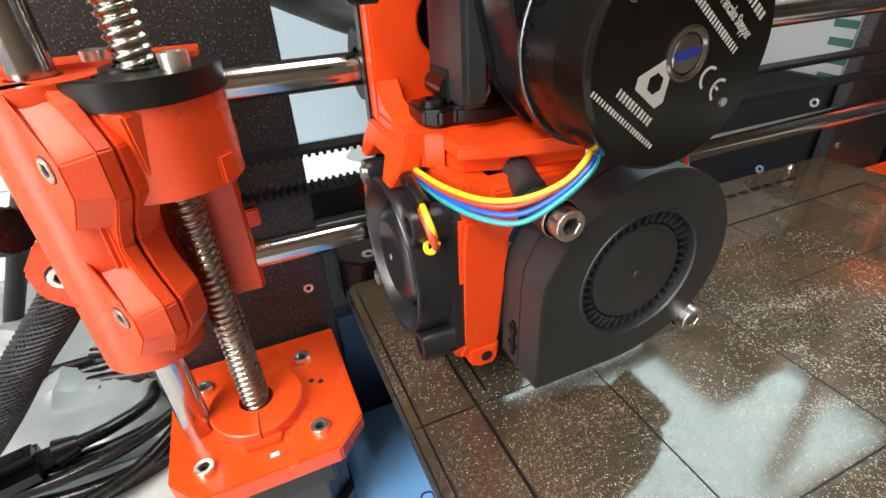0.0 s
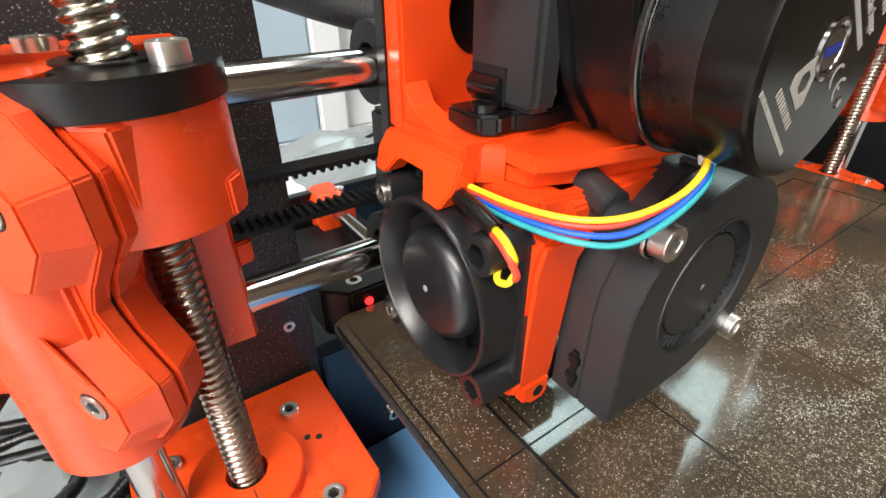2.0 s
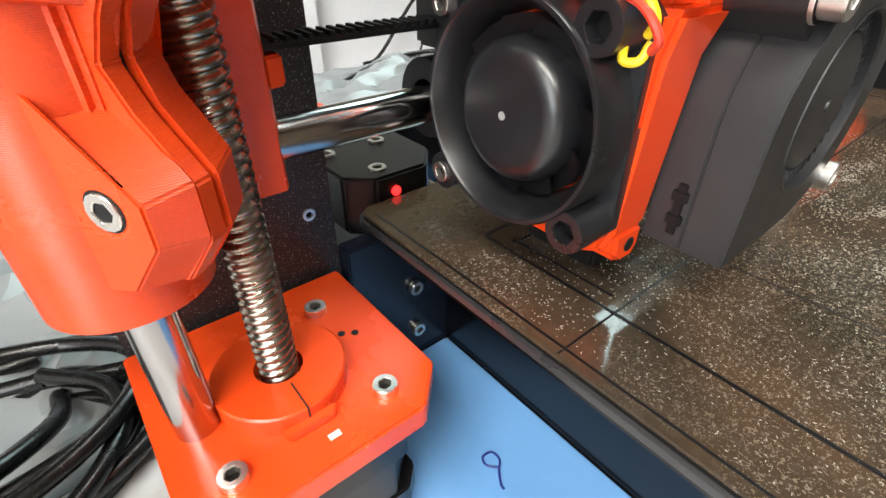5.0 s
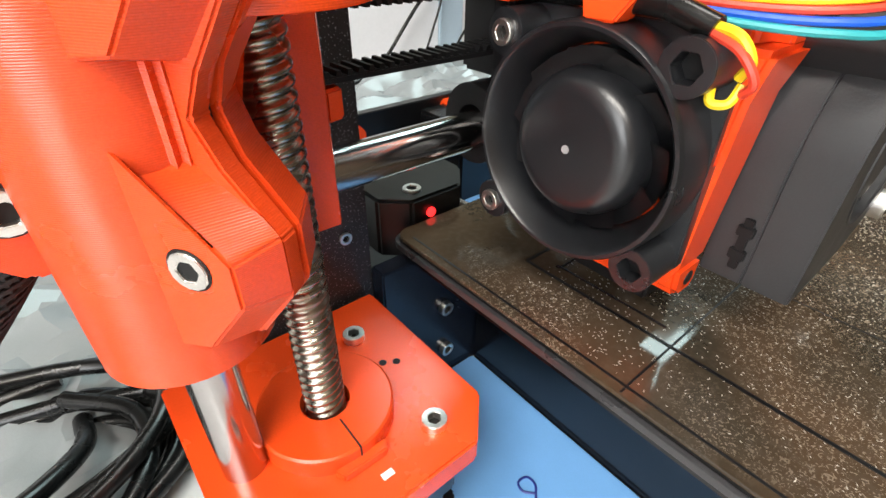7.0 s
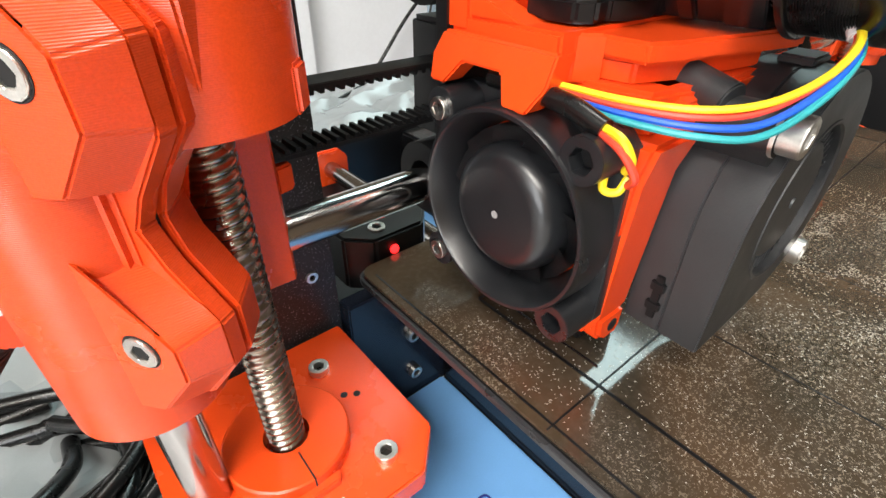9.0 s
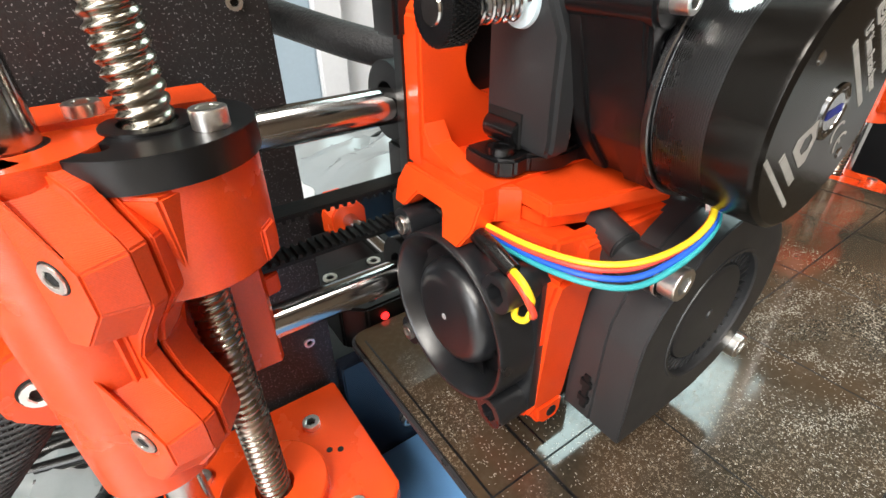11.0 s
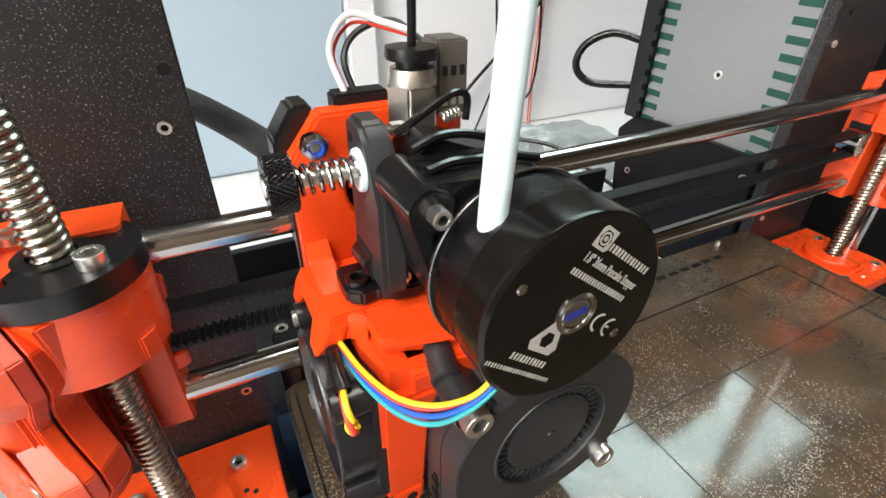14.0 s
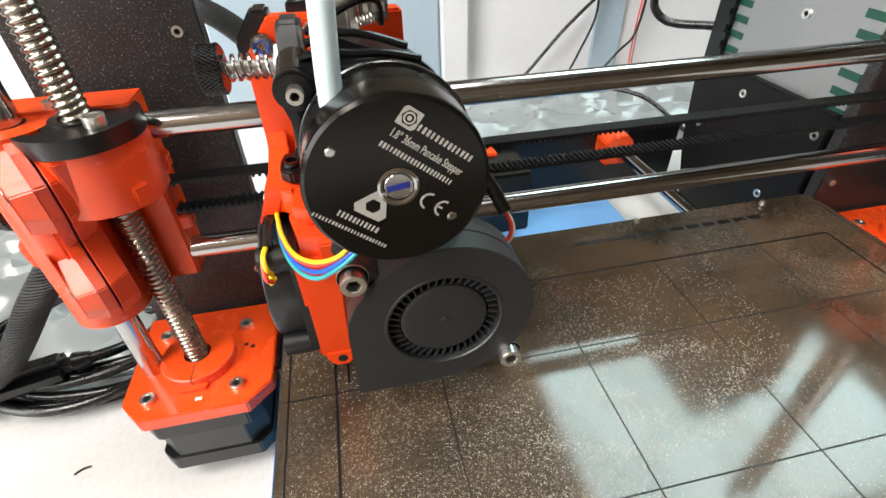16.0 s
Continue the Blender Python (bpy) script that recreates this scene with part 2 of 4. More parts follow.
def hull(pts):
    """The outline drawn tight round plane points."""
    pts = sorted(set(pts))
    def half(seq):
        out = []
        for p in seq:
            while len(out) > 1 and (out[-1][0] - out[-2][0]) * (p[1] - out[-2][1]) - (out[-1][1] - out[-2][1]) * (p[0] - out[-2][0]) <= 1e-9:
                out.pop()
            out.append(p)
        return out[:-1]
    return half(pts) + half(pts[::-1])


def curve_points(pts, n=8):
    """A smooth line through the points."""
    p = [Vector(q) for q in pts]
    p = [2 * p[0] - p[1]] + p + [2 * p[-1] - p[-2]]
    out = []
    for i in range(1, len(p) - 2):
        a, b, c, d = p[i - 1:i + 3]
        for k in range(n):
            t = k / n
            out.append(0.5 * (2 * b + (c - a) * t + (2 * a - 5 * b + 4 * c - d) * t * t + (3 * b - a - 3 * c + d) * t ** 3))
    return out + [p[-2]]


def tube(pts, r, seg=10, n=8, smooth=True):
    line = curve_points(pts, n) if smooth else [Vector(q) for q in pts]
    bm = bmesh.new()
    rows, up = [], None
    for i, p in enumerate(line):
        d = (line[min(i + 1, len(line) - 1)] - line[max(i - 1, 0)]).normalized()
        if up is None:
            up = d.orthogonal().normalized()
        up = (up - d * up.dot(d)).normalized()
        s = d.cross(up)
        rows.append([bm.verts.new(p + r * (math.cos(2 * math.pi * k / seg) * up + math.sin(2 * math.pi * k / seg) * s)) for k in range(seg)])
    for a, b in zip(rows, rows[1:]):
        for k in range(seg):
            bm.faces.new((a[k], a[(k + 1) % seg], b[(k + 1) % seg], b[k]))
    bm.faces.new(rows[0][::-1])
    bm.faces.new(rows[-1])
    return bm


def threaded(p, length, r, depth=0.65, pitch=2.0, lead=4.0, step=0.32, seg=24):
    """A lead screw standing at p, with its real thread."""
    bm = bmesh.new()
    rows = []
    for i in range(int(length / step) + 1):
        z = i * step
        row = []
        for k in range(seg):
            a = 2 * math.pi * k / seg
            f = ((z - lead * k / seg) / pitch) % 1.0
            w = min(1.0, max(0.0, 3.2 * abs(f - 0.5) - 0.22))
            rr = r - depth * (1 - w)
            row.append(bm.verts.new((p[0] + rr * math.cos(a), p[1] + rr * math.sin(a), p[2] + z)))
        rows.append(row)
    for a, b in zip(rows, rows[1:]):
        for k in range(seg):
            bm.faces.new((a[k], a[(k + 1) % seg], b[(k + 1) % seg], b[k]))
    bm.faces.new(rows[0][::-1])
    bm.faces.new(rows[-1])
    return bm


def spring(p, q, r, wire, turns):
    p, q = Vector(p), Vector(q)
    m = aim(p, q - p)
    h = (q - p).length
    n = int(turns * 14)
    return tube([m @ Vector((r * math.cos(i * 2 * math.pi / 14), r * math.sin(i * 2 * math.pi / 14), h * i / n)) for i in range(n + 1)], wire, 8, smooth=False)


HEADS = {}


def bolt(parent, p, d, r=2.75, h=3.0, name="bolt", mat=None, washer=0.0):
    """A socket-head bolt with its hexagon hole, its foot at p and its head towards d."""
    key = (r, h, name, washer)
    if key not in HEADS:
        s = 0.50 * r
        hexa = [(s / 0.866 * math.cos(radians(60 * i)), s / 0.866 * math.sin(radians(60 * i))) for i in range(6)]
        rim = ring(0, 0, r, 28)
        knurl = [(x * (1 - 0.03 * (i % 2)), y * (1 - 0.03 * (i % 2))) for i, (x, y) in enumerate(rim)]
        bms = [prism(knurl, "z", 0, h, 0.18 if name != "mount_bolt" else 0.45, [hexa]), cyl((0, 0, 0), (0, 0, h * 0.12), r * 0.7, seg=16, bevel=0)]
        if washer:
            bms.append(cyl((0, 0, -0.6), (0, 0, 0.05), washer, seg=28, bevel=0.1))
        bm = joined(*bms)
        for v in bm.verts:
            v.co *= MM
        me = bpy.data.meshes.new(name)
        bm.to_mesh(me)
        bm.free()
        # socket floor faces take the painted shade instead of the bolt's steel
        for f in me.polygons:
            if f.normal.z > 0.9 and f.center.z < h * 0.2 * MM and f.center.xy.length < 0.62 * r * MM:
                f.material_index = 1
        me.materials.append(mat or STEEL)
        me.materials.append(SOCKET_SHADE)
        me.polygons.foreach_set("use_smooth", [True] * len(me.polygons))
        me.set_sharp_from_angle(angle=radians(40))
        HEADS[key] = me
    ob = new(name, HEADS[key])
    ob.parent = parent
    ob.matrix_local = Matrix.Translation((Vector(p) + SHIFT) * MM - origin_of(parent)) @ aim((0, 0, 0), d)
    return ob

# ---- the room ----
def setting(name, bm, mat, label, category):
    return tagged(part(name, bm, mat), label, category, kind="structure")


TZ = -50.0
setting("floor", box(-1300, 2500, -1500, 1480, -800, -770, 0), DIM_WALL, "grey-brown workshop floor under the table", "floor")
setting("wall_north", box(-1300, 2500, 1480, 1560, -770, 1500, 0), DIM_WALL, "plain grey-brown painted wall", "wall")
setting("wall_south", box(-1300, 2500, -1500, -1420, -770, 1500, 0), DIM_WALL, "plain grey-brown painted wall", "wall")
wall_hole = [(-1070, 50), (-330, 50), (-330, 1190), (-1070, 1190)]
# unseen wall, white rather than brown so it reflects light from the left
setting("bounce_wall_west", prism([(-1500, -770), (1560, -770), (1560, 1500), (-1500, 1500)], "x", -1380, -1300, 0, [wall_hole]), WALL, "unseen wall made white to bounce light onto left-facing parts, with a window opening", "wall")
# window assumed around the added side lamp; it stands out of view
win = tagged(new("assumed_window"), "white-framed window, unseen, assumed from highlights on the left-facing sides", "window", kind="structure")
part("window_frame", joined(box(-1372, -1296, -1070, -1040, 50, 1190, 2), box(-1372, -1296, -360, -330, 50, 1190, 2), box(-1372, -1296, -1040, -360, 50, 80, 2), box(-1372, -1296, -1040, -360, 1160, 1190, 2)), WHITE, win)
part("pane", box(-1345, -1340, -1040, -360, 80, 1160, 0), glow("assumed_window_glow", (0.9, 0.95, 1.0), 1.5), win, "glowing pane of the assumed window")
part("window_sill", box(-1310, -1250, -1090, -310, 30, 49, 3), WHITE, win)
setting("wall_east", box(2500, 2580, -1500, 1560, -770, 1500, 0), DIM_WALL, "plain grey-brown painted wall", "wall")
setting("ceiling", box(-1380, 2580, -1500, 1560, 1500, 1540, 0), DIM_WALL, "plain beige ceiling", "ceiling")
setting("partition", box(-700, 900, 405, 430, TZ, 130, 2), WALL, "white painted partition behind the table", "partition")
for lx, ly, lw, lh, power, colour in LIGHTS:
    cx, cy, w, h = lx * 1000, ly * 1000, lw * 1000, lh * 1000
    lamp = thing("ceiling_light", (cx, cy, 1500), "flat white ceiling light with a bright diffuser", "light", "ceiling lights")
    part("housing", prism([(cx - w / 2 - 20, cy - h / 2 - 20), (cx + w / 2 + 20, cy - h / 2 - 20), (cx + w / 2 + 20, cy + h / 2 + 20), (cx - w / 2 - 20, cy + h / 2 + 20)], "z", 1400, 1500, 4), WHITE, lamp)
    part("diffuser", box(cx - w / 2, cx + w / 2, cy - h / 2, cy + h / 2, 1385, 1401, 3), glow("lit_diffuser", (1.0, 0.96, 0.9), 4.0), lamp, "glowing white diffuser")

table = thing("table", (150, 50, -770), "white laminate work table under the printer", "table")
part("tabletop", box(-700, 900, -450, 432, TZ - 30, TZ, 3), TABLE, table)
for tx in (-660, 860):
    for ty in (-410, 390):
        part("leg", box(tx - 25, tx + 25, ty - 25, ty + 25, -770, TZ - 30, 3), BLACK, table)
mat = thing("blue_sheet", (110, -30, TZ), "light blue plastic sheet lying under the printer, marked with ink", "sheet")
part("sheet", box(18, 65.5, -230, 24.5, TZ, TZ + 2.5, 0.8), BLUE_MAT, mat)
for x0 in (66, 236):
    rail = thing("base_rail", (x0 + 9, -95, TZ), "black extruded metal rail of the printer base", "rail", "base rails")
    part("profile", prism([(x0, TZ), (x0 + 18, TZ), (x0 + 18, -22), (x0 + 11, -22), (x0 + 11, -25), (x0 + 7, -25), (x0 + 7, -22), (x0, -22)], "y", -218, 24.5, 0.5), BLACK_GLOSS, rail)
rear_sheet = thing("blue_sheet", (180, 100, TZ), "light blue plastic sheet under the back of the printer", "sheet")
part("sheet", box(110, 250, 60, 147, TZ, TZ + 2.5, 0.8), BLUE_MAT, rear_sheet)
ink = [(44, -25, 0), (41.5, -22, 0), (42.5, -19.5, 0), (45.5, -20, 0), (45.6, -23, 0), (43, -25.5, 0), (40.8, -28.5, 0), (40.5, -30, 0)]
part("ink_mark", tube([(x, y, TZ + 2.6) for x, y, _ in ink], 0.35, 6), INK, mat, "hand-drawn dark blue loop")

# ---- printer frame ----
def upright(x0, x1, mirror, top):
    pf = thing("printer_frame_upright", ((x0 + x1) / 2, 33, TZ), "black powder-coated metal upright of the printer frame", "printer frame", "printer frame uprights")
    part("plate", box(x0, x1, 30, 36.4, TZ, top, 0.5), FRAME_BLACK, pf)
    cx = x1 - 7 if not mirror else x0 + 7
    for z in (110.5, 16.4, 192):
        bolt(pf, (cx, 30, z), (0, -1, 0), 1.7, 0.8)
    for z in (123.9, 178):
        part("screw_hole", cyl((cx + 3.5, 30.4, z), (cx + 3.5, 29.9, z), 1.5, seg=20, bevel=0.1), HOLE_SHADE, pf)
    return pf


upright(-24, 30.5, False, 320)
upright(301, 357, True, 205)
bar = thing("frame_crossbar", (162, 27, TZ), "dark glossy lower crossbar of the printer frame with steel bolts", "printer frame")
# black bar; the blue it reflects is mixed into its colour
part("bar", box(30.6, 300.9, 25, 31, TZ, 4, 0.5), material("black_with_blue_reflection", (0.010, 0.014, 0.024), 0.25, vary=0.2), bar)
for x, z in ((52, -18), (52.5, -36), (270, -18), (270, -36)):
    bolt(bar, (x, 25, z), (0, -1, 0), 2.4, 2.0)

# made-up filler box, there only to darken the gap under the bed
under = thing("under_bed_dark_box", (66, 92, TZ), "added dark box that keeps the space under and behind the bed dark", "printer frame")
part("plate", box(6, 100, 38, 146, TZ, -16, 0.6), BLACK_MATT, under)

# ---- Z axis ----
def z_mount(sx, mirror):
    """Corner mount, its motor and the plate's screws; the left one stands at the lead screw sx."""
    s = -1 if mirror else 1
    zm = thing("z_motor_mount", (sx, 0, -8), "bright red printed motor mount with steel screws", "motor mount", "z motor mounts")
    X = lambda v: sx + s * v
    out = [(-25, 28), (-25, -15.5), (-17.5, -24), (19.5, -24), (28, -15.5), (28, 28)]
    part("plate", prism([(X(a), b) for a, b in out], "z", -8.2, -2, 0.5), RED, zm)
    part("boss", lathe([(0, -2.05), (13.5, -2.05), (13.5, 2.2), (13.1, 2.6), (4.9, 2.7), (4.9, -1.5), (0, -1.5)], (X(0), 0, 0), (0, 0, 1)), RED, zm, "round raised collar with a slit")
    # dark strip laid on the collar as the shade of its slit
    part("slit", box(X(-0.15), X(0.15), -13.62, -6, -1.0, 2.78, 0), HOLE_SHADE, zm)
    part("front_step", prism([(X(a), b) for a, b in ((-5.5, -13), (-4.5, -15.2), (4.5, -15.2), (5.5, -13))], "z", -2.1, 0, 0.3), RED, zm)
    for a, b in ((15.5, 15.5), (15.5, -15.5), (-15.5, -15.5), (-15.5, 15.5)):
        bolt(zm, (X(a), b, -2.2), (0, 0, 1), 2.6, 2.1, name="mount_bolt")
    for a, b in ((19.2, 3), (16.5, 4.6)):
        part("pin_hole", cyl((X(a), b, -2.3), (X(a), b, -1.9), 0.9, seg=14, bevel=0.05), HOLE_SHADE, zm)
    part("paint_chip", box(X(1), X(3.4), -19.2, -17.8, -2.05, -1.85, 0.05), WHITE, zm)
    mo = thing("stepper_motor", (sx, 0, -40), "black square stepper motor under the red mount", "motor", "z motors")
    def sq(a, c):
        return [(X(p), q) for p, q in ((-a + c, -a), (a - c, -a), (a, -a + c), (a, a - c), (a - c, a), (-a + c, a), (-a, a - c), (-a, -a + c))]
    part("end_cap", prism(sq(21, 4.5), "z", -19, -8.3, 0.5), BLACK, mo)
    part("core", prism(sq(20.4, 7), "z", -32, -19, 0.3), FAN_BLACK, mo, "dark grey laminated core")
    part("base_cap", prism(sq(21, 4.5), "z", -40, -32, 0.5), BLACK, mo)
    ls = thing("lead_screw", (sx, 0, 0), "greased steel lead screw with a trapezoidal thread", "lead screw", "lead screws")
    part("thread", threaded((X(0), 0, -1), 300, 4.0, depth=0.7, step=0.25), SCREW_STEEL, ls, smooth=50)
    rod = thing("smooth_rod", (X(-17), 0, -8), "polished steel vertical smooth rod", "rod", "vertical rods")
    part("rod", cyl((X(-17), 0, -6), (X(-17), 0, 300), 4.0, seg=40), CHROME, rod)


z_mount(0, False)
z_mount(335, True)

# ---- X ends ----
def lug(prof, v0, v1, cut, X):
    """A clamp flange: an outline standing out along u from the rod, thick along v, its outer edge cut back."""
    u, v = Vector((0.57, -0.82, 0)), Vector((-0.82, -0.57, 0))
    bm = prism(prof, "y", v0, v1, 0.35)
    far = v0 if abs(v0) > abs(v1) else v1
    for w in bm.verts:
        if cut and w.co.x > 8 and abs(w.co.y - far) < 0.8:
            w.co.x -= cut
            w.co.z += cut * 0.35 * (-1 if w.co.z > 0.5 * (prof[0][1] + prof[-1][1]) else 1)
        p = u * w.co.x + v * w.co.y
        w.co = Vector((X(-17 + p.x), p.y, w.co.z))
    return bm


def x_end(sx, mirror):
    s = -1 if mirror else 1
    X = lambda v: sx + s * v
    xe = thing("x_axis_end", (sx, 10, 37), "bright red printed X-axis end clamping a bearing on the vertical rod", "printed bracket", "x axis ends")
    part("bearing_housing", prism(ring(X(-17), 0, 11.6, 44), "z", 32.5, 97.5, 0.8, [ring(X(-17), 0, 4.6, 28)]), RED, xe)
    body = [(X(-29), 4.6), (X(-8), 4.6), (X(4.6), 4.6), (X(10.5), 4.6), (X(11.4), 6), (X(11.4), 17.5), (X(-29), 17.5)]
    part("back_plate", prism(body, "z", 37.3, 98.5, 0.6), RED, xe)
    nut = [(X(a), b) for a, b in [(-11, 6), (-10.5, -5), (-8, -11.5)] + ring(0, 0, 14.6, 18, -128, 5)[0:] + [(14.4, 5)]]
    part("nut_holder", prism(nut, "z", 74, 92.3, 0.7, [ring(X(0), 0, 5.4, 28)]), RED, xe)
    wedge = prism([(X(a), b) for a, b in ((-9.5, -11), (-2.8, -16.4), (1, -14))], "z", 75, 92, 0.5)
    for v in wedge.verts:
        if v.co.z < 84:
            v.co.x, v.co.y = X(-1.5) + 0.35 * (v.co.x - X(-1.5)), -12.6 + 0.35 * (v.co.y + 12.6)
    part("facet", wedge, RED, xe)
    part("tab", prism([(X(a), b) for a, b in ((9.2, -10.3), (12.4, -6.4), (13.2, -8.0), (10.3, -11.3))], "z", 74.0, 80.5, 0.5), RED, xe)
    wave = [(4, 97.3), (10, 97.3), (14.5, 94.5), (20.5, 87), (20.5, 77.5), (15.2, 70), (13.6, 65.5), (15.2, 60.5), (20.5, 53), (20.5, 45.5), (15, 38.2), (4, 38.2)]
    part("clamp_flange", lug(wave, -6.4, -0.3, 2.0, X), RED, xe, smooth=18)
    thin = [(u - (0.6 if 62 < z < 70 else 0), z) for u, z in wave]
    part("clamp_flange", lug(thin, 0.3, 3.4, 0, X), RED, xe, smooth=18)
    slit = Vector((0.57, -0.82, 0))
    # near-black filler that paints the clamp gap's shade
    part("slit", prism([(X(-17 + slit.x * a + 0.82 * b), slit.y * a + 0.57 * b) for a, b in ((9, -0.32), (12.6, -0.32), (12.6, 0.32), (9, 0.32))], "z", 38.8, 96.8, 0), HOLE_SHADE, xe)
    for top, bot, zc in ((97.5, 71, 84.4), (64, 38.6, 51.2)):
        prof = [(3, top), (8, top), (18.8, top - 8.4), (20.5, top - 10.6), (20.5, bot + 7.4), (14.5, bot), (3, bot)]
        part("clamp_lug", lug(prof, 3.0, 8.6, 2.6, X), RED, xe, smooth=18)
        p = Vector((-17, 0, zc)) + 12.5 * slit + 8.5 * Vector((-0.82, -0.57, 0))
        d = Vector((-0.82 * s, -0.57, 0))
        # black disc round the bolt, shade of the recess put in as colour
        part("screw_recess_shade", cyl((X(p.x), p.y, zc), Vector((X(p.x), p.y, zc)) + 0.2 * d, 2.75, seg=28, bevel=0.1), HOLE_SHADE, xe)
        bolt(xe, Vector((X(p.x), p.y, zc)) - 1.4 * d, d, 2.4, 1.9)
    for z in (79, 57.5):
        part("belt_guide", prism([(X(11), 5.5), (X(14.6), 6.5), (X(14.6), 11.5), (X(11), 12.5)], "z", z - 2.6, z + 2.6, 0.5), RED, xe)
    part("lower_web", prism([(X(-17 + slit.x * a + 0.82 * b), slit.y * a + 0.57 * b) for a, b in ((5, -6), (12.0, -4.5), (12.0, 4.5), (5, 6))], "z", 39.2, 95, 0.8), RED, xe)
    if not mirror:
        arm = [(X(-52), 4), (X(-27), 4), (X(-27), 17), (X(-52), 17)]
        part("motor_arm", prism(arm, "z", 90, 99, 0.8), RED, xe)
        part("motor_lug", prism([(X(-23), 66), (X(-32.5), 63), (X(-36.8), 57), (X(-36), 50), (X(-30.8), 45), (X(-23), 45.5)], "y", 3.5, 15, 0.8), RED, xe)
        part("screw_recess_shade", cyl((X(-30), 3.7, 54.6), (X(-30), 3.35, 54.6), 3.3, seg=28, bevel=0.1), HOLE_SHADE, xe)
        bolt(xe, (X(-30), 4.4, 54.6), (0, -1, 0), 2.75, 2.0)
    else:
        part("belt_pulley", cyl((X(14), 5, 67), (X(14), 14, 67), 6.5, seg=32), CHROME, xe)
        part("belt_slot", box(X(11.2), X(11.7), 5.5, 15.5, 58, 76, 0.1), HOLE_SHADE, xe)
    return xe


x_end(0, False)
x_end(335, True)


def screw_nut(sx, mirror):
    s = -1 if mirror else 1
    X = lambda v: sx + s * v
    nt = thing("screw_nut", (sx, 0, 92.3), "black flanged plastic nut on the lead screw, held by steel bolts", "nut", "screw nuts")
    holes = [ring(X(0), 0, 4.3, 28)] + [ring(X(a), b, 1.8, 16) for a, b in ((7.5, 7.5), (-7.5, -7.5))]
    part("flange", prism(ring(X(0), 0, 15.4, 56), "z", 92.4, 97.4, 0.5, holes), BLACK, nt)
    part("neck", prism(ring(X(0), 0, 6.8, 36), "z", 97.3, 97.9, 0.2, [ring(X(0), 0, 4.3, 28)]), BLACK, nt)
    for a, b in ((7.5, -7.5), (-7.5, 7.5)):
        bolt(nt, (X(a), b, 97.4), (0, 0, 1), 2.75, 3.0)


screw_nut(0, False)
screw_nut(335, True)

# ---- X rods and belt ----
for z in (90.2, 45.4):
    rd = thing("smooth_rod", (160, 9, z), "polished steel horizontal smooth rod", "rod", "horizontal rods")
    part("rod", cyl((8, 9, z), (327, 9, z), 4.0, seg=40), CHROME, rd)


def belt(z, up):
    """One run of the toothed belt, its teeth on the inner side."""
    bl = thing("timing_belt", (160, 9, z), "black rubber timing belt with fine teeth", "belt", "belt runs")
    bms = [box(-20, 322, 6, 12, z - 0.5, z + 0.5, 0.15)]
    part("strap", joined(*bms), BLACK_MATT, bl)
    verts, faces = [], []
    for i in range(169):
        x = -18 + 2 * i
        k = len(verts)
        z0, z1 = (z - 0.45, z - 1.3) if up else (z + 0.45, z + 1.3)
        for y in (6.1, 11.9):
            verts += [(x - 0.55, y, z0), (x + 0.55, y, z0), (x + 0.35, y, z1), (x - 0.35, y, z1)]
        faces += [(k, k + 1, k + 2, k + 3), (k + 4, k + 5, k + 6, k + 7), (k, k + 3, k + 7, k + 4), (k + 1, k + 2, k + 6, k + 5), (k + 3, k + 2, k + 6, k + 7)]
    bm = bmesh.new()
    vs = [bm.verts.new(v) for v in verts]
    for f in faces:
        bm.faces.new([vs[i] for i in f])
    part("teeth", bm, BLACK_MATT, bl)["kind"] = "stuff"


belt(72.2, True)
belt(61.3, False)

# ---- print bed ----
bed = thing("print_bed", (156, -98, 8), "brown-grey worn print bed with black grid lines and plastic crumbs", "print bed")
ZB = 14.6
def rounded_rect(x0, x1, y0, y1, c):
    out = []
    for cx, cy, a in ((x1 - c, y1 - c, 0), (x0 + c, y1 - c, 90), (x0 + c, y0 + c, 180), (x1 - c, y0 + c, 270)):
        out += ring(cx, cy, c, 6, a, a + 90)
    return out


part("print_sheet", prism(rounded_rect(36.2, 291, -222, 27, 4), "z", ZB - 1.0, ZB, 0.15), SHEET, bed)
part("sheet_edge", prism(rounded_rect(36.0, 291.2, -222.2, 27.2, 4), "z", ZB - 1.5, ZB - 0.9, 0.2), BLACK_MATT, bed, "dark sheet edge")
EDGE = material("grey_bed_edge", (0.06, 0.06, 0.064), 0.3, metal=0.4, vary=0.2, dirt=60)
part("edge_band", prism(rounded_rect(35.1, 292, -223, 28, 4.5), "z", ZB - 3.4, ZB - 1.5, 0.4), EDGE, bed, "satin grey metal edge")
for x in (38.7, 288.4):
    part("grid_line", box(x - 0.3, x + 0.3, -218, 22, ZB - 0.05, ZB + 0.06, 0), BLACK_MATT, bed)
part("heater_board", prism(rounded_rect(38.2, 289, -220, 25, 4), "z", ZB - 8, ZB - 3.4, 0.4), BLACK_GLOSS, bed)
part("carriage_plate", box(60, 250, -190, 10, ZB - 14, ZB - 8, 0.5), BLACK, bed)
for x in (70, 240):
    for y in (-180, 0):
        part("spacer", cyl((x, y, ZB - 9), (x, y, ZB - 7), 4, seg=20), STEEL, bed)
for x, w in ((53.8, 0.9), (88, 0.45), (137.8, 0.45), (187.6, 0.45), (237.4, 0.45), (273, 0.9)):
    part("grid_line", box(x - w / 2, x + w / 2, -212, -3.5, ZB - 0.05, ZB + 0.06, 0), BLACK_MATT, bed)
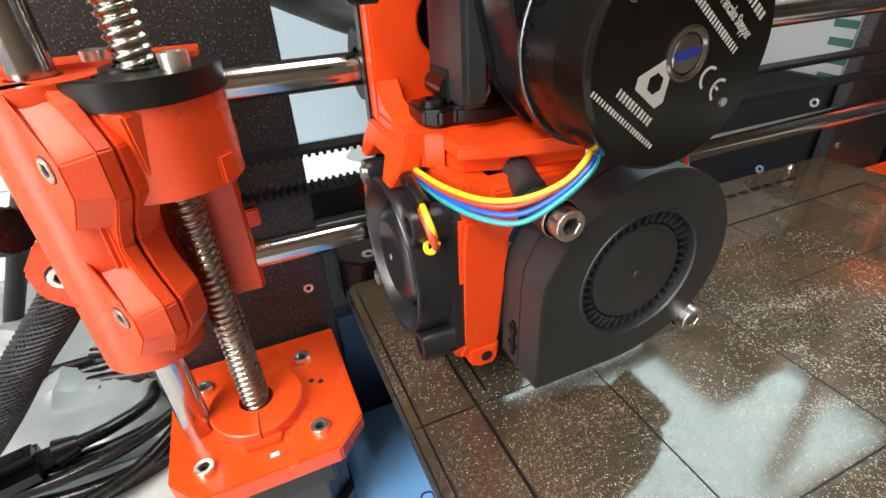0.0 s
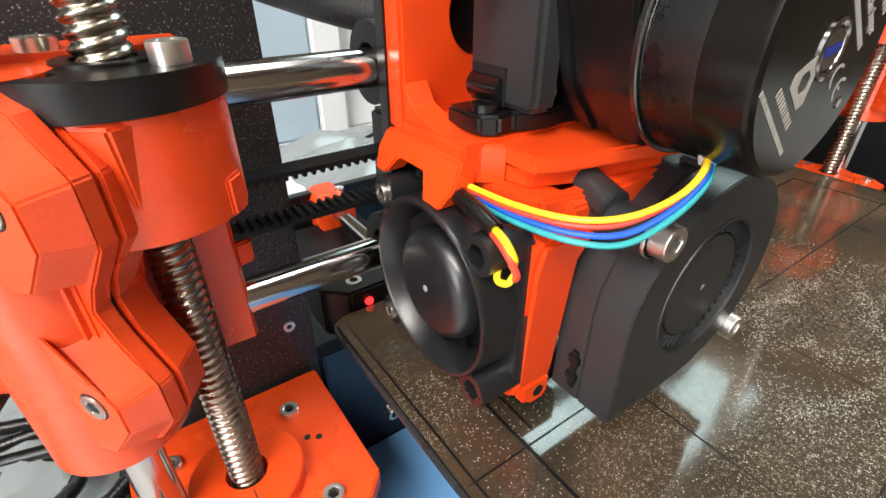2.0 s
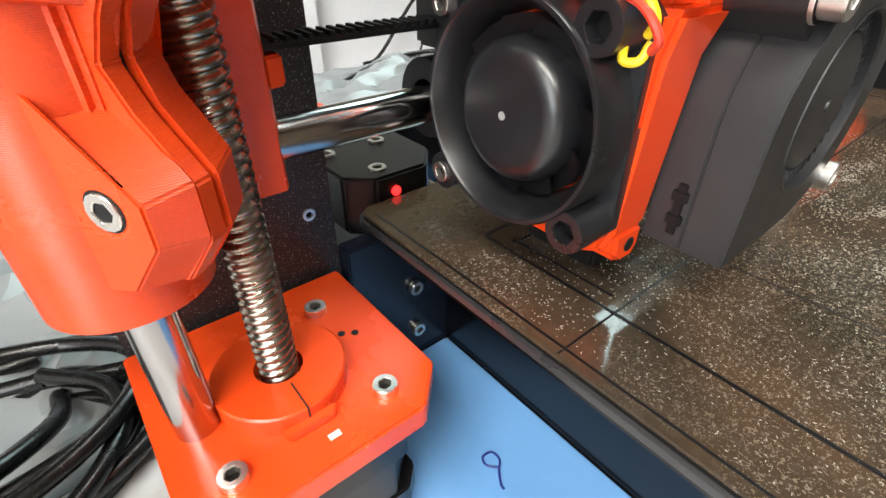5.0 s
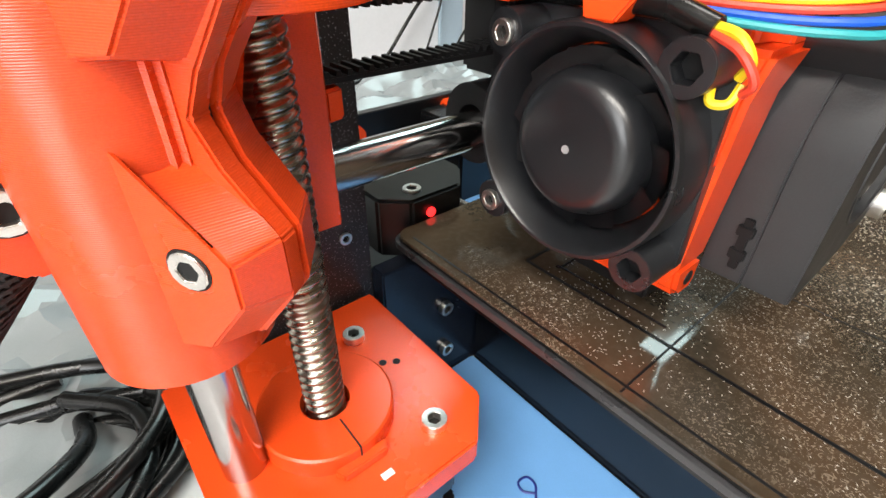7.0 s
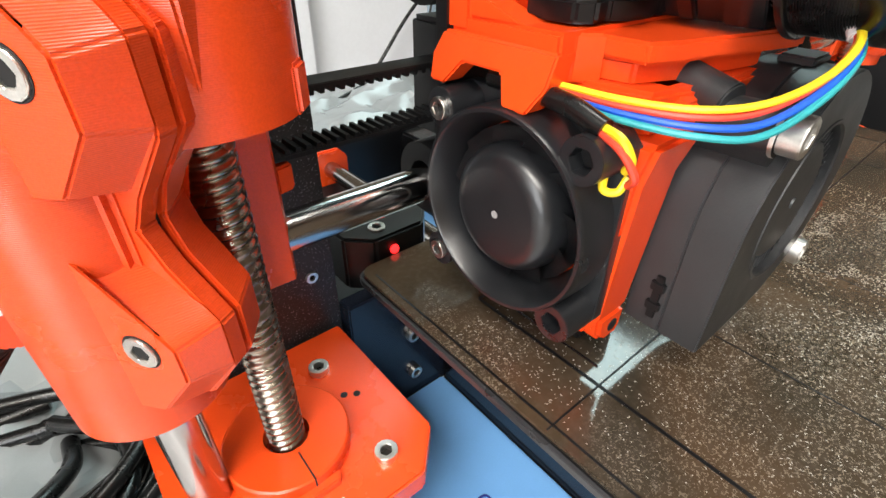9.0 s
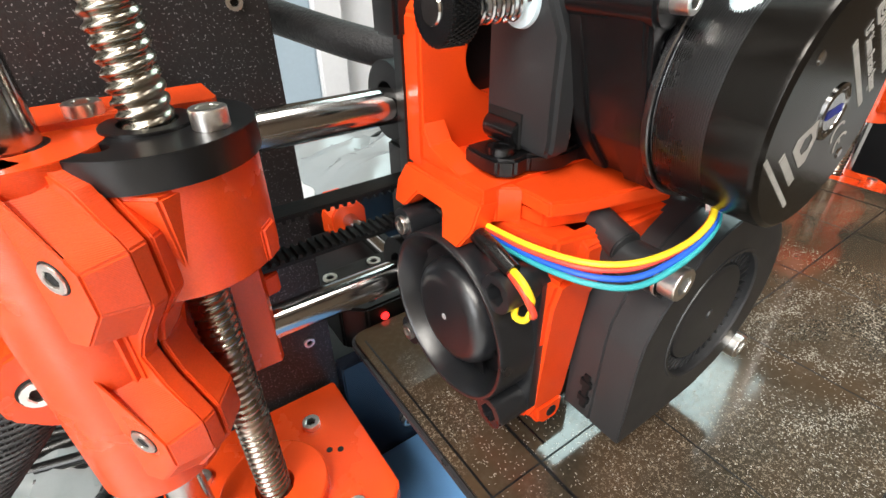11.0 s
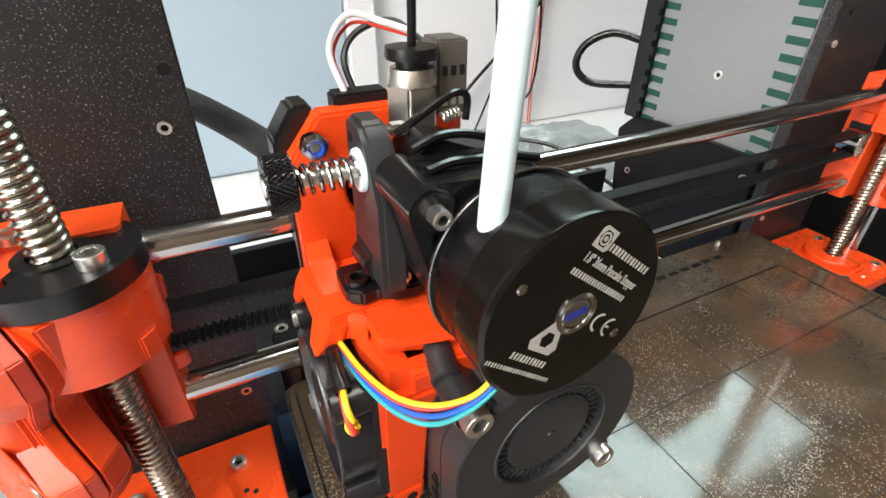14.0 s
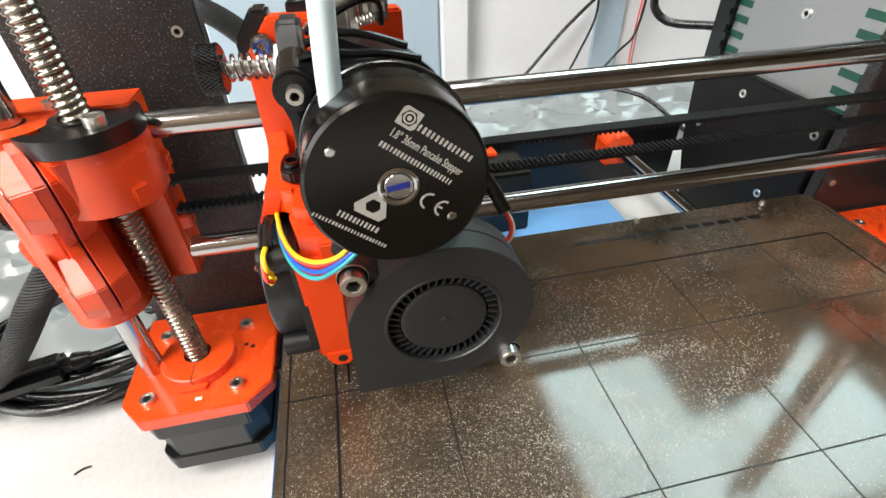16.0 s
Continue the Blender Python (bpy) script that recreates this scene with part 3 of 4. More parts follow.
for y, w in ((-3.5, 0.9), (-40.3, 0.45), (-90.6, 0.45), (-141, 0.45), (-191, 0.45)):
    x0, x1 = (53.8, 273) if w > 0.5 else (36.8, 290)
    part("grid_line", box(x0, x1, y - w / 2, y + w / 2, ZB - 0.05, ZB + 0.065, 0), BLACK_MATT, bed)
part("printed_skirt", tube([(58, -37, ZB + 0.1), (58, -12, ZB + 0.1), (59, -10.5, ZB + 0.1), (78, -10.5, ZB + 0.1)], 0.3, 6, 6), BLACK_GLOSS, bed)
for x in range(160, 255, 8):
    part("lettering_bar", box(x, x + 6, 13.6, 16.2, ZB - 0.02, ZB + 0.05, 0), BLACK_MATT, bed)
for x, y in ((196, 24.2), (262, 23)):
    part("clip", cyl((x, y, ZB), (x, y, ZB + 2.4), 1.6, 1.2, seg=16), BRASS, bed)
place(2, 4.5, -3)
clamp = thing("bed_cable_clamp", (48, 36, 6), "black printed cable clamp at the bed corner with screws", "cable clamp")
part("cover", prism([(34, 45), (34, 30), (41, 23.5), (58, 23.5), (66, 33), (66, 52), (40, 52)], "z", 6, 24, 0.8), BLACK, clamp)
for x, y in ((45, 29), (56, 47), (38.5, 46.5)):
    bolt(clamp, (x, y, 24), (0, 0, 1), 2.6, 0.8)
part("indicator_light", cyl((47, 23.6, 19), (47, 22.4, 19), 1.4, seg=16), glow("red_led", (1.0, 0.02, 0.02), 3.0), clamp, "small glowing red light")

# ---- print head ----
place(0, 1.5, 0.6)
car = thing("x_carriage", (66, 9, 38), "black printed X carriage riding on the horizontal rods", "carriage")
part("carriage_body", prism([(46, 38), (86, 38), (88, 42), (88, 108), (80, 117), (53, 117), (46, 108)], "y", -0.5, 4.2, 0.8), BLACK, car)
for z in (90.2, 45.4):
    part("bearing_holder", prism(ring(9, z, 8.6, 36), "x", 46.5, 87.5, 0.6, [ring(9, z, 4.15, 28)]), BLACK_MATT, car)
part("belt_clamp", box(50, 84, 3.5, 17, 55, 79, 1.0), BLACK_MATT, car)
part("corner_cap", prism([(44.6, 104), (44.6, 112), (49.5, 119.2), (54, 119.2), (54, 104)], "y", -0.4, 9, 0.8), BLACK, car)
part("rear_bar", box(59, 72, -0.4, 6, 116.5, 120.5, 0.6), BLACK_MATT, car, "ribbed black printed bar")

place(0.6, 3.5, 1.3)
ex = thing("extruder_bracket", (62, -22, 24), "bright red glossy printed extruder bracket holding motor and fans", "printed bracket")
part("back_plate", prism([(46, 78), (88, 78), (88, 117.5), (53.5, 117.5), (46, 108)], "y", -7, -0.5, 0.7, [ring(66, 99, 8.2, 40)]), DARK_RED, ex)
part("hole_backing", cyl((66, -0.6, 99), (66, -1.4, 99), 8.3, bevel=0), HOLE_SHADE, ex)
part("shelf", prism([(46.4, -1), (45.6, -27.4), (49.5, -27.4), (88, -27.4), (88, -1)], "z", 77.3, 80.8, 0.6), DARK_RED, ex)
part("front_plate", prism([(53, -26.5), (53, -37.4), (58, -39.5), (88, -46.5), (88, -26.5)], "z", 77.0, 80.2, 0.5), DARK_RED, ex)
part("fillet", prism([(-20, 80.6), (-6.9, 80.6), (-6.9, 88), (-9.5, 84)], "x", 46.3, 52, 0.3), DARK_RED, ex)
part("chamfer", prism([(45.9, -27.2), (49.4, -27.2), (53.2, -30.5), (53.2, -26)], "z", 73, 80.4, 0.4), DARK_RED, ex)
part("step_block", prism([(52, -20), (54.5, -35), (62, -38), (84, -42), (86, -20)], "z", 73.2, 77.2, 0.6), DARK_RED, ex)
# the hook over the fan: a slanting plate with two prongs
hook = [(-1.0, 69.6), (-5.0, 69.6), (-8.2, 73.6), (-17.5, 73.6), (-20.0, 68.8), (-25.2, 68.8), (-27.6, 73.0), (-27.6, 78), (-1.2, 78), (0.2, 74)]
hb = prism(hook, "x", 45.2, 50.0, 0.5)
for v in hb.verts:
    v.co.x -= (78 - v.co.z) * 0.40
part("fan_hook", hb, DARK_RED, ex)
part("upper_block", prism([(50.6, -12), (50.6, -30), (53, -40), (70, -43.5), (86, -43.5), (86, -12)], "z", 66.5, 73.6, 0.8), DARK_RED, ex)
part("wire_ramp", prism([(-43, 66.6), (-43, 71.6), (-39, 73.6), (-30, 73.6), (-30, 66.6)], "x", 58, 68, 0.5), DARK_RED, ex)
part("blower_lug", prism(ring(-30, 74, 6.0, 30), "x", 76, 85, 0.8, [ring(-30, 74, 2.4, 20)]), DARK_RED, ex)
leg = [(-8, 24), (-34, 24), (-39.0, 26), (-41, 31), (-42.5, 60), (-44, 67), (-8, 67)]
lb = prism(leg, "x", 50.6, 61.2, 1.0)
for v in lb.verts:
    if v.co.x > 56:
        v.co.x += max(0.0, (v.co.z - 56) * 0.35) - max(0.0, (30 - v.co.z) * 0.15)
part("front_leg", lb, DARK_RED, ex)
part("leg_tip", prism([(52.2, 30), (53.0, 24.6), (55.0, 22.8), (59.6, 22.8), (61.0, 25), (61.2, 30)], "y", -41.0, -34, 0.9), DARK_RED, ex)
part("leg_hole", cyl((57.4, -40.6, 26.4), (57.4, -41.15, 26.4), 1.5, seg=20, bevel=0.05), HOLE_SHADE, ex)
nut = part("lock_nut", joined(prism([(51.5 + 3.2 * math.cos(radians(60 * i + 15)), 111.5 + 3.2 * math.sin(radians(60 * i + 15))) for i in range(6)], "y", -9.6, -7, 0.3), lathe([(2.5, 0), (2.5, 0.9), (1.6, 1.2), (1.6, 0.3), (0, 0.3)], (51.5, -9.5, 111.5), (0, -1, 0), 24)), CHROME, ex, "chrome lock nut")
part("nut_insert", prism(ring(51.5, 111.5, 2.1, 20), "y", -10.6, -9.5, 0.1, [ring(51.5, 111.5, 1.3, 16)]), WIRE["blue"], nut)

place(0, 3, -2.6)
nozzle = thing("heater_block", (66, -27, 17.6), "small dark heater block and brass nozzle under the bracket", "heater block")
part("block", box(58, 74, -34, -16, 20.5, 31, 0.6), BLACK_MATT, nozzle)
part("nozzle", lathe([(0, 0), (0.6, 0), (3, 3.2), (3, 4), (0, 4)], (66, -27, 17.7), (0, 0, 1), 20), BRASS, nozzle)

# ---- hot-end fan ----
FY, FZ = -20.9, 50.8
place(1.8, 3.4, -0.4)
fan = thing("cooling_fan", (45, FY, 31), "black square cooling fan with a domed hub, at rest", "fan")
corner = [(FY + a * p, FZ + b * q) for a, b, order in ((1, 1, 0), (-1, 1, 1), (-1, -1, 0), (1, -1, 1)) for p, q in (((20, 17), (17, 20)) if order == 0 else ((17, 20), (20, 17)))]
part("back_frame", prism(corner, "x", 48.0, 50.6, 0.4, [ring(FY, FZ, 18.6, 44)]), FAN_DARK, fan)
part("back_wall", prism(ring(FY, FZ, 18.7, 44), "x", 49.6, 50.5, 0), BLACK_MATT, fan)
part("shroud", lathe([(19.9, 9.0), (19.9, 0.8), (19.5, 0.0), (18.9, 0.0), (18.4, 0.5), (17.3, 3.0), (16.2, 6.0), (15.8, 9.5), (19.9, 9.5)], (39.6, FY, FZ), (1, 0, 0), 72), FAN_DARK, fan, smooth=40)
for a in (-1, 1):
    for b in (-1, 1):
        y, z = FY + 16 * a, FZ + 16 * b
        part("corner_boss", prism(ring(y, z, 3.9, 24), "x", 40.2, 49, 0.3, [ring(y, z, 2.3, 6)]), FAN_DARK, fan)
        part("boss_floor", cyl((43.5, y, z), (48, y, z), 2.4, seg=12, bevel=0), BLACK_MATT, fan)
        if a > 0:
            bolt(fan, (40.6, y, z), (-1, 0, 0), 2.2, 1.4)
hub = part("hub", lathe([(0, 0.2), (8.6, 0.25), (9.9, 0.5), (11.0, 1.1), (11.9, 2.1), (12.5, 3.6), (12.8, 5.6), (12.8, 9), (0, 9)], (39.9, FY, FZ), (1, 0, 0), 56), FAN_DARK, fan, "smooth domed hub", smooth=50)
part("hub_dot", cyl((40.3, FY, FZ), (39.98, FY, FZ), 0.75, seg=18, bevel=0.03), GREY_TEXT, hub)
def blade(i, n, r0, r1, x0, x1, twist, p, axis):
    """One curved fan blade about the hub."""
    bm = bmesh.new()
    rows = []
    for k in range(6):
        r = r0 + (r1 - r0) * k / 5
        row = []
        for j in range(5):
            a = 2 * math.pi * i / n + twist * (j / 4 - 0.5) + 0.12 * k / 5
            row.append(bm.verts.new((r * math.cos(a), r * math.sin(a), x0 + (x1 - x0) * j / 4)))
        rows.append(row)
    for a, b in zip(rows, rows[1:]):
        for j in range(4):
            bm.faces.new((a[j], a[j + 1], b[j + 1], b[j]))
    bmesh.ops.solidify(bm, geom=bm.faces[:], thickness=0.6)
    return moved(bm, aim(p, axis))
for i in range(11):
    part("blade", blade(i, 11, 12.6, 15.7, 4.6, 9.4, 1.25, (39.6, FY, FZ), (1, 0, 0)), FAN_DARK, fan, smooth=60)

# ---- part-cooling blower ----
place(0.3, 1.6, 1.8)
blw = thing("blower_fan", (86, -47, 26), "black radial blower fan with a round inlet, bolted to the bracket", "fan")
BX, BZ = 87.8, 49.8
scroll = [(62.2, 26.3), (62.2, 50), (62.8, 55), (65.5, 60.5), (68.2, 63.5), (69.5, 66)] + [(BX + r * math.cos(radians(a)), BZ + r * math.sin(radians(a))) for a, r in zip(range(128, -80, -8), [23.5 + 2.0 * math.sin(math.pi * k / 26) - 1.2 * k / 26 for k in range(26)])] + [(91, 27), (84, 26.3)]
part("back_shell", prism(scroll, "y", -46.2, -38.8, 0.7), FAN_BLACK, blw)
part("front_shell", prism(scroll, "y", -54.0, -46.3, 1.0, [ring(BX, BZ, 15.4, 56)]), FAN_BLACK, blw)
part("inlet_lip", lathe([(15.4, 0.1), (16.3, 0.1), (16.1, -0.35), (15.5, -0.35), (15.2, 0.1), (15.2, 4.0), (15.4, 4.0)], (BX, -53.9, BZ), (0, 1, 0), 64), FAN_BLACK, blw)
rotor = part("rotor", lathe([(0, 0.6), (1.1, 0.6), (1.2, 1.0), (10.6, 1.0), (11.7, 1.5), (12.0, 3.0), (12.0, 7), (15.2, 7.2), (0, 7.3)], (BX, -54.2, BZ), (0, 1, 0), 64), FAN_BLACK, blw, "round rotor hub", smooth=40)
for i in range(40):
    a = 2 * math.pi * i / 40
    bm = box(12.2, 15.1, -0.28, 0.28, 1.4, 7.0, 0)
    for v in bm.verts:
        if v.co.x > 14:
            v.co.y += 0.9
    moved(bm, aim((BX, -54.0, BZ), (0, 1, 0)) @ Matrix.Rotation(a, 4, "Z"))
    part("blade", bm, FAN_BLACK, rotor)
for p, d in (((65.9, 68.6), (71, 64)), ((106.6, 31.4), (102.5, 36))):
    v = Vector((d[0] - p[0], d[1] - p[1]))
    n = Vector((-v.y, v.x)).normalized() * 3.6
    a0 = math.degrees(math.atan2(v.y, v.x))
    lug = ring(p[0], p[1], 3.7, 14, a0 + 90, a0 + 270) + [(d[0] - n.x, d[1] - n.y), (d[0] + n.x, d[1] + n.y)]
    part("mounting_lug", prism(lug, "y", -52.0, -39.0, 0.6), FAN_BLACK, blw)
    bolt(blw, (p[0], -52.6, p[1]), (0, -1, 0), 3.2, 3.3, washer=3.9)
part("top_post", cyl((64.6, -44.5, 71), (66.5, -33, 73.5), 3.3, seg=24), FAN_BLACK, blw)
part("top_clip", box(86, 94, -48, -42, 73.8, 75.4, 0.4), FAN_BLACK, blw)
part("side_latch", joined(box(61.7, 62.4, -44.8, -43.2, 29, 39, 0.15), box(61.4, 62.4, -45.4, -42.6, 31, 33, 0.2), box(61.4, 62.4, -45.4, -42.6, 35.6, 37.6, 0.2)), BLACK_MATT, blw)

# ---- extruder motor ----
MX, MZ = 78.9, 97.9
place(-0.6, 1.2, 1.5)
mo = thing("pancake_motor", (MX, -50, 80), "black round pancake stepper motor with silver etched markings", "motor")
part("front_cap", lathe([(0, 0), (17.1, 0), (17.8, 0.5), (18.0, 1.2), (18.0, 7.6), (17.4, 7.8)], (MX, -62.2, MZ), (0, 1, 0), 96), ANODISED, mo, smooth=25)
ribs = []
for i in range(24):
    h = 7.8 + i * 0.34
    ribs += [(17.75, h), (17.75, h + 0.17), (17.45, h + 0.19), (17.45, h + 0.32)]
part("ribbed_body", lathe([(16.5, 7.5)] + ribs + [(17.6, 16.2), (0, 16.2)], (MX, -62.2, MZ), (0, 1, 0), 80), RIBBED, mo, "finely ribbed body", smooth=20)
part("flange", lathe([(0, 16.0), (18.3, 16.0), (18.5, 16.2), (18.5, 17.0), (18.2, 17.3), (16.6, 17.3), (16.4, 18.6), (0, 18.6)], (MX, -62.2, MZ), (0, 1, 0), 72), RIBBED, mo, "thin flange with a bright edge")
part("shaft_bushing", lathe([(4.0, 0.2), (4.0, -0.25), (3.5, -0.4), (3.0, -0.2), (2.9, 0.1), (2.6, -0.15), (0, -0.15)], (MX, -62.2, MZ), (0, 1, 0), 40), CHROME, mo, "bright steel shaft end")
part("shaft_mark", moved(box(-2.2, 2.2, -0.06, 0.06, -0.6, 0.6, 0), Matrix.Translation((MX, -62.45, MZ)) @ Matrix.Rotation(radians(-8), 4, "Y")), INK, mo, "blue ink mark")
E1, E2 = Vector((math.cos(radians(38)), 0, -math.sin(radians(38)))), Vector((math.sin(radians(38)), 0, math.cos(radians(38))))
FACE = Matrix((E1, (0, -1, 0), E2)).transposed().to_4x4()
def on_face(u, w):
    return Vector((MX, -62.25, MZ)) + u * E1 + w * E2
def flat(loop, holes=(), thick=0.06):
    bm = prism(loop, "y", 0, thick, 0, holes)
    return bm
def etched(name, u, w, bm, label=""):
    for v in bm.verts:
        v.co = on_face(u + v.co.x, w + v.co.z) + Vector((0, v.co.y - 0.05, 0))
    return part(name, bm, PRINT_SILVER, mo, label)
for s in (-14.1, 13.2):
    p = on_face(s, -0.3)
    part("rivet", lathe([(0, -0.15), (0.7, -0.15), (1.05, 0.1), (0, 0.1)], p, (0, 1, 0), 20), CHROME, mo)
def bar_row(u, w, length, height, n, seed):
    """A row of plain upright bars, as wide as letters."""
    rnd = random.Random(seed)
    step = length / n
    bms = []
    for i in range(n):
        x, wd = -length / 2 + i * step, step * rnd.uniform(0.42, 0.62)
        bms.append(flat([(x, -height / 2), (x + wd, -height / 2), (x + wd, height / 2), (x, height / 2)]))
    return etched("marking_bar", u, w, joined(*bms))
bar_row(2.9, 11.7, 12.6, 1.3, 13, 1)
bar_row(0.5, 5.7, 16.4, 1.1, 22, 2)
bar_row(-2.4, -10.4, 9.2, 1.3, 11, 3)
bar_row(-2.7, -12.9, 16.6, 0.8, 24, 4)
sq = lambda r: [(-r, -r), (r - 0.6, -r), (r, -r + 0.6), (r, r), (-r + 0.6, r), (-r, r - 0.6)]
etched("emblem", -5.7, 12.2, joined(flat(sq(1.9), [ring(0, 0, 1.55, 6)[::-1]]), flat(ring(0, 0, 1.15, 20), [ring(0, 0, 0.8, 20)]), flat(ring(0, 0, 0.45, 12))), "square emblem outline")
tri = lambda r, c: [p for k in range(3) for p in ((r * math.sin(radians(120 * k - c)), r * math.cos(radians(120 * k - c))), (r * math.sin(radians(120 * k + c)), r * math.cos(radians(120 * k + c))))]
etched("emblem", -1.9, -6.0, joined(flat(tri(3.7, 13), [ring(0, 0, 1.6, 6)]),), "rounded triangle emblem")
def arc(r, a0, a1, w, dx):
    return flat([(dx + x, z) for x, z in ring(0, 0, r, 16, a0, a1) + ring(0, 0, r - w, 16, a1, a0)])
etched("conformity_mark", 8.0, 0.2, joined(arc(1.9, 90, 270, 0.45, -0.9), arc(1.9, 90, 270, 0.45, 2.6), flat([(0.8, -0.22), (2.3, -0.22), (2.3, 0.22), (0.8, 0.22)])), "two open arcs")
def lettering(text, u, w, height, squeeze):
    c = bpy.data.curves.new("lettering", "FONT")
    c.body, c.size, c.align_x, c.align_y, c.extrude, c.offset = text, height * 1.35, "CENTER", "CENTER", 0.02, 0.03
    tmp = new("lettering_source", c)
    bpy.context.view_layer.update()
    me = bpy.data.meshes.new_from_object(tmp)
    bpy.data.objects.remove(tmp)
    bm = bmesh.new()
    bm.from_mesh(me)
    bpy.data.meshes.remove(me)
    for v in bm.verts:
        v.co = Vector((v.co.x * squeeze, v.co.z, v.co.y))
    return etched("lettering", u, w, bm)
lettering("1.8° 36mm Pancake Stepper", 0.8, 8.5, 1.75, 0.60)

# ---- gearbox and idler ----
place(0, 2.3, 1.3)
gb = thing("extruder_gearbox", (70, -30, 81), "black glossy plastic extruder gearbox with cast lugs", "gearbox")
shell = hull(ring(MX, MZ, 16.6, 60) + ring(61.4, 112.2, 3.9, 24) + [(70, 81.3), (90, 81.3)])
part("front_housing", prism(shell, "y", -44.6, -38.5, 0.8), BLACK_GLOSS, gb)
part("middle_housing", prism(hull(ring(MX, MZ, 16.0, 60) + ring(61.2, 112.2, 3.4, 24) + [(72, 81.3), (90, 81.3)]), "y", -38.5, -33, 0.7), BLACK_GLOSS, gb)
part("joint_rim", prism(hull(ring(MX, MZ, 16.9, 60) + ring(61.6, 112, 3.6, 24) + [(71, 81.3), (90, 81.3)]), "y", -33.4, -30.8, 0.5), BLACK, gb)
part("rear_housing", prism(hull(ring(80, 98.5, 14.5, 50) + ring(70, 113, 4.5, 20) + [(72, 81.3), (92, 81.3)]), "y", -31, -18, 0.9), BLACK, gb)
part("corner_post", cyl((61.4, -46.4, 111.9), (61.2, -30.2, 112.4), 4.1, seg=32, bevel=0.6), BLACK_GLOSS, gb)
part("cast_web", prism([(58.2, 110.5), (61.5, 108.4), (65.5, 92), (63.6, 90)], "y", -45.6, -34, 0.5), BLACK_GLOSS, gb)
bolt(gb, (61.6, -46.2, 111.9), (0, -1, 0), 1.7, 3.0)
part("top_ridge", tube([(63, -40.5, 116.4), (68, -39.5, 116.8), (74, -38, 115.8), (80, -37, 115.2), (88, -37, 113.4)], 0.9, 8), BLACK_GLOSS, gb)
part("rear_ridge", tube([(64, -32, 117), (70, -31, 118.4), (77, -30.5, 117.6), (86, -31, 114.6)], 0.9, 8), BLACK_GLOSS, gb)
fl = [(51, -20), (51.2, -24.2), (54, -26.4), (58, -25.6), (61, -27.8), (65, -28.6), (70, -27.4), (74, -28.6), (82, -28), (82, -14), (51.5, -14)]
part("mount_flange", prism([(x, y) for x, y in fl], "z", 81.2, 84.8, 0.6), BLACK, gb)
bolt(gb, (54.4, -21.8, 84.8), (0, 0, 1), 2.7, 1.5, name="button_bolt", mat=BLACK_GLOSS)

idl = thing("idler_arm", (60, -20, 84), "black plastic idler arm pressed by a spring and knurled thumbscrew", "idler arm")
arm = [(-14.5, 85), (-30.5, 85), (-31, 88), (-31, 106), (-28.4, 111), (-25, 117), (-21.5, 119.6), (-14.5, 120), (-12.6, 117.5), (-12.6, 88)]
part("arm_plate", prism(arm, "x", 57.6, 63.4, 1.1), FAN_BLACK, idl)
# dark patch on the plate for the shade of its hollow
part("arm_recess_shade", prism([(-14, 85.2), (-23.5, 85.2), (-23.5, 92), (-14, 92)], "x", 57.3, 57.9, 0.1), HOLE_SHADE, idl)
part("pivot", cyl((58.3, -23, 88), (58.3, -14, 88), 2.6, seg=24), BLACK_GLOSS, idl)
part("arm_screw", cyl((62.4, -29.4, 88.5), (62.4, -29.9, 88.5), 1.6, seg=20, bevel=0.1), STEEL, idl)
part("pin_hole", cyl((57.7, -16, 115.5), (57.4, -16, 115.5), 1.1, seg=16, bevel=0.05), HOLE_SHADE, idl)
part("washer", lathe([(1.5, 0), (4.2, 0), (4.4, 0.3), (4.2, 1.1), (1.5, 1.1)], (57.7, -21.6, 110.6), (-1, 0, 0), 32), PTFE, idl, "white plastic washer")
part("spring", spring((44.6, -21.6, 110.6), (56.6, -21.6, 110.6), 2.7, 0.46, 6.5), CHROME, idl, "bright steel compression spring")
part("stud", cyl((42, -21.6, 110.6), (58, -21.6, 110.6), 1.5, seg=16), STEEL, idl)
kn = [(5.5 * (1 - 0.035 * (i % 2)) * math.cos(2 * math.pi * i / 64), 5.5 * (1 - 0.035 * (i % 2)) * math.sin(2 * math.pi * i / 64)) for i in range(64)]
knob = prism([(y - 21.6, z + 110.6) for y, z in kn], "x", 39.4, 44.6, 0.35)
part("thumbscrew", knob, BLACK_GLOSS, idl, "black knurled thumbscrew")
kr = []
for i in range(40):
    for sgn in (1, -1):
        a = 2 * math.pi * i / 40
        kr.append(tube([(39.8 + 4.4 * t, -21.6 + 5.55 * math.cos(a + sgn * 0.5 * t), 110.6 + 5.55 * math.sin(a + sgn * 0.5 * t)) for t in (0, 0.5, 1)], 0.14, 4, smooth=False))
part("knurling", joined(*kr), BLACK_GLOSS, idl)["kind"] = "stuff"
part("stud_end", lathe([(0, -0.3), (2.3, -0.3), (2.5, 0), (2.5, 0.4), (0, 0.4)], (39.3, -21.6, 110.6), (1, 0, 0), 28), CHROME, idl)

cp = thing("push_fitting", (69, -13, 117), "nickel-plated hexagonal push-fit coupling with a black collar", "coupling")
part("hexagon", prism([(71.5 + 5.4 * math.cos(radians(60 * i)), -15.5 + 5.4 * math.sin(radians(60 * i))) for i in range(6)], "z", 115, 124.5, 0.5), BRASS, cp)
part("dome", lathe([(5.0, 0), (5.0, 1.2), (4.4, 3.0), (3.4, 3.4), (0, 3.4)], (71.5, -15.5, 124.4), (0, 0, 1), 36), BRASS, cp)
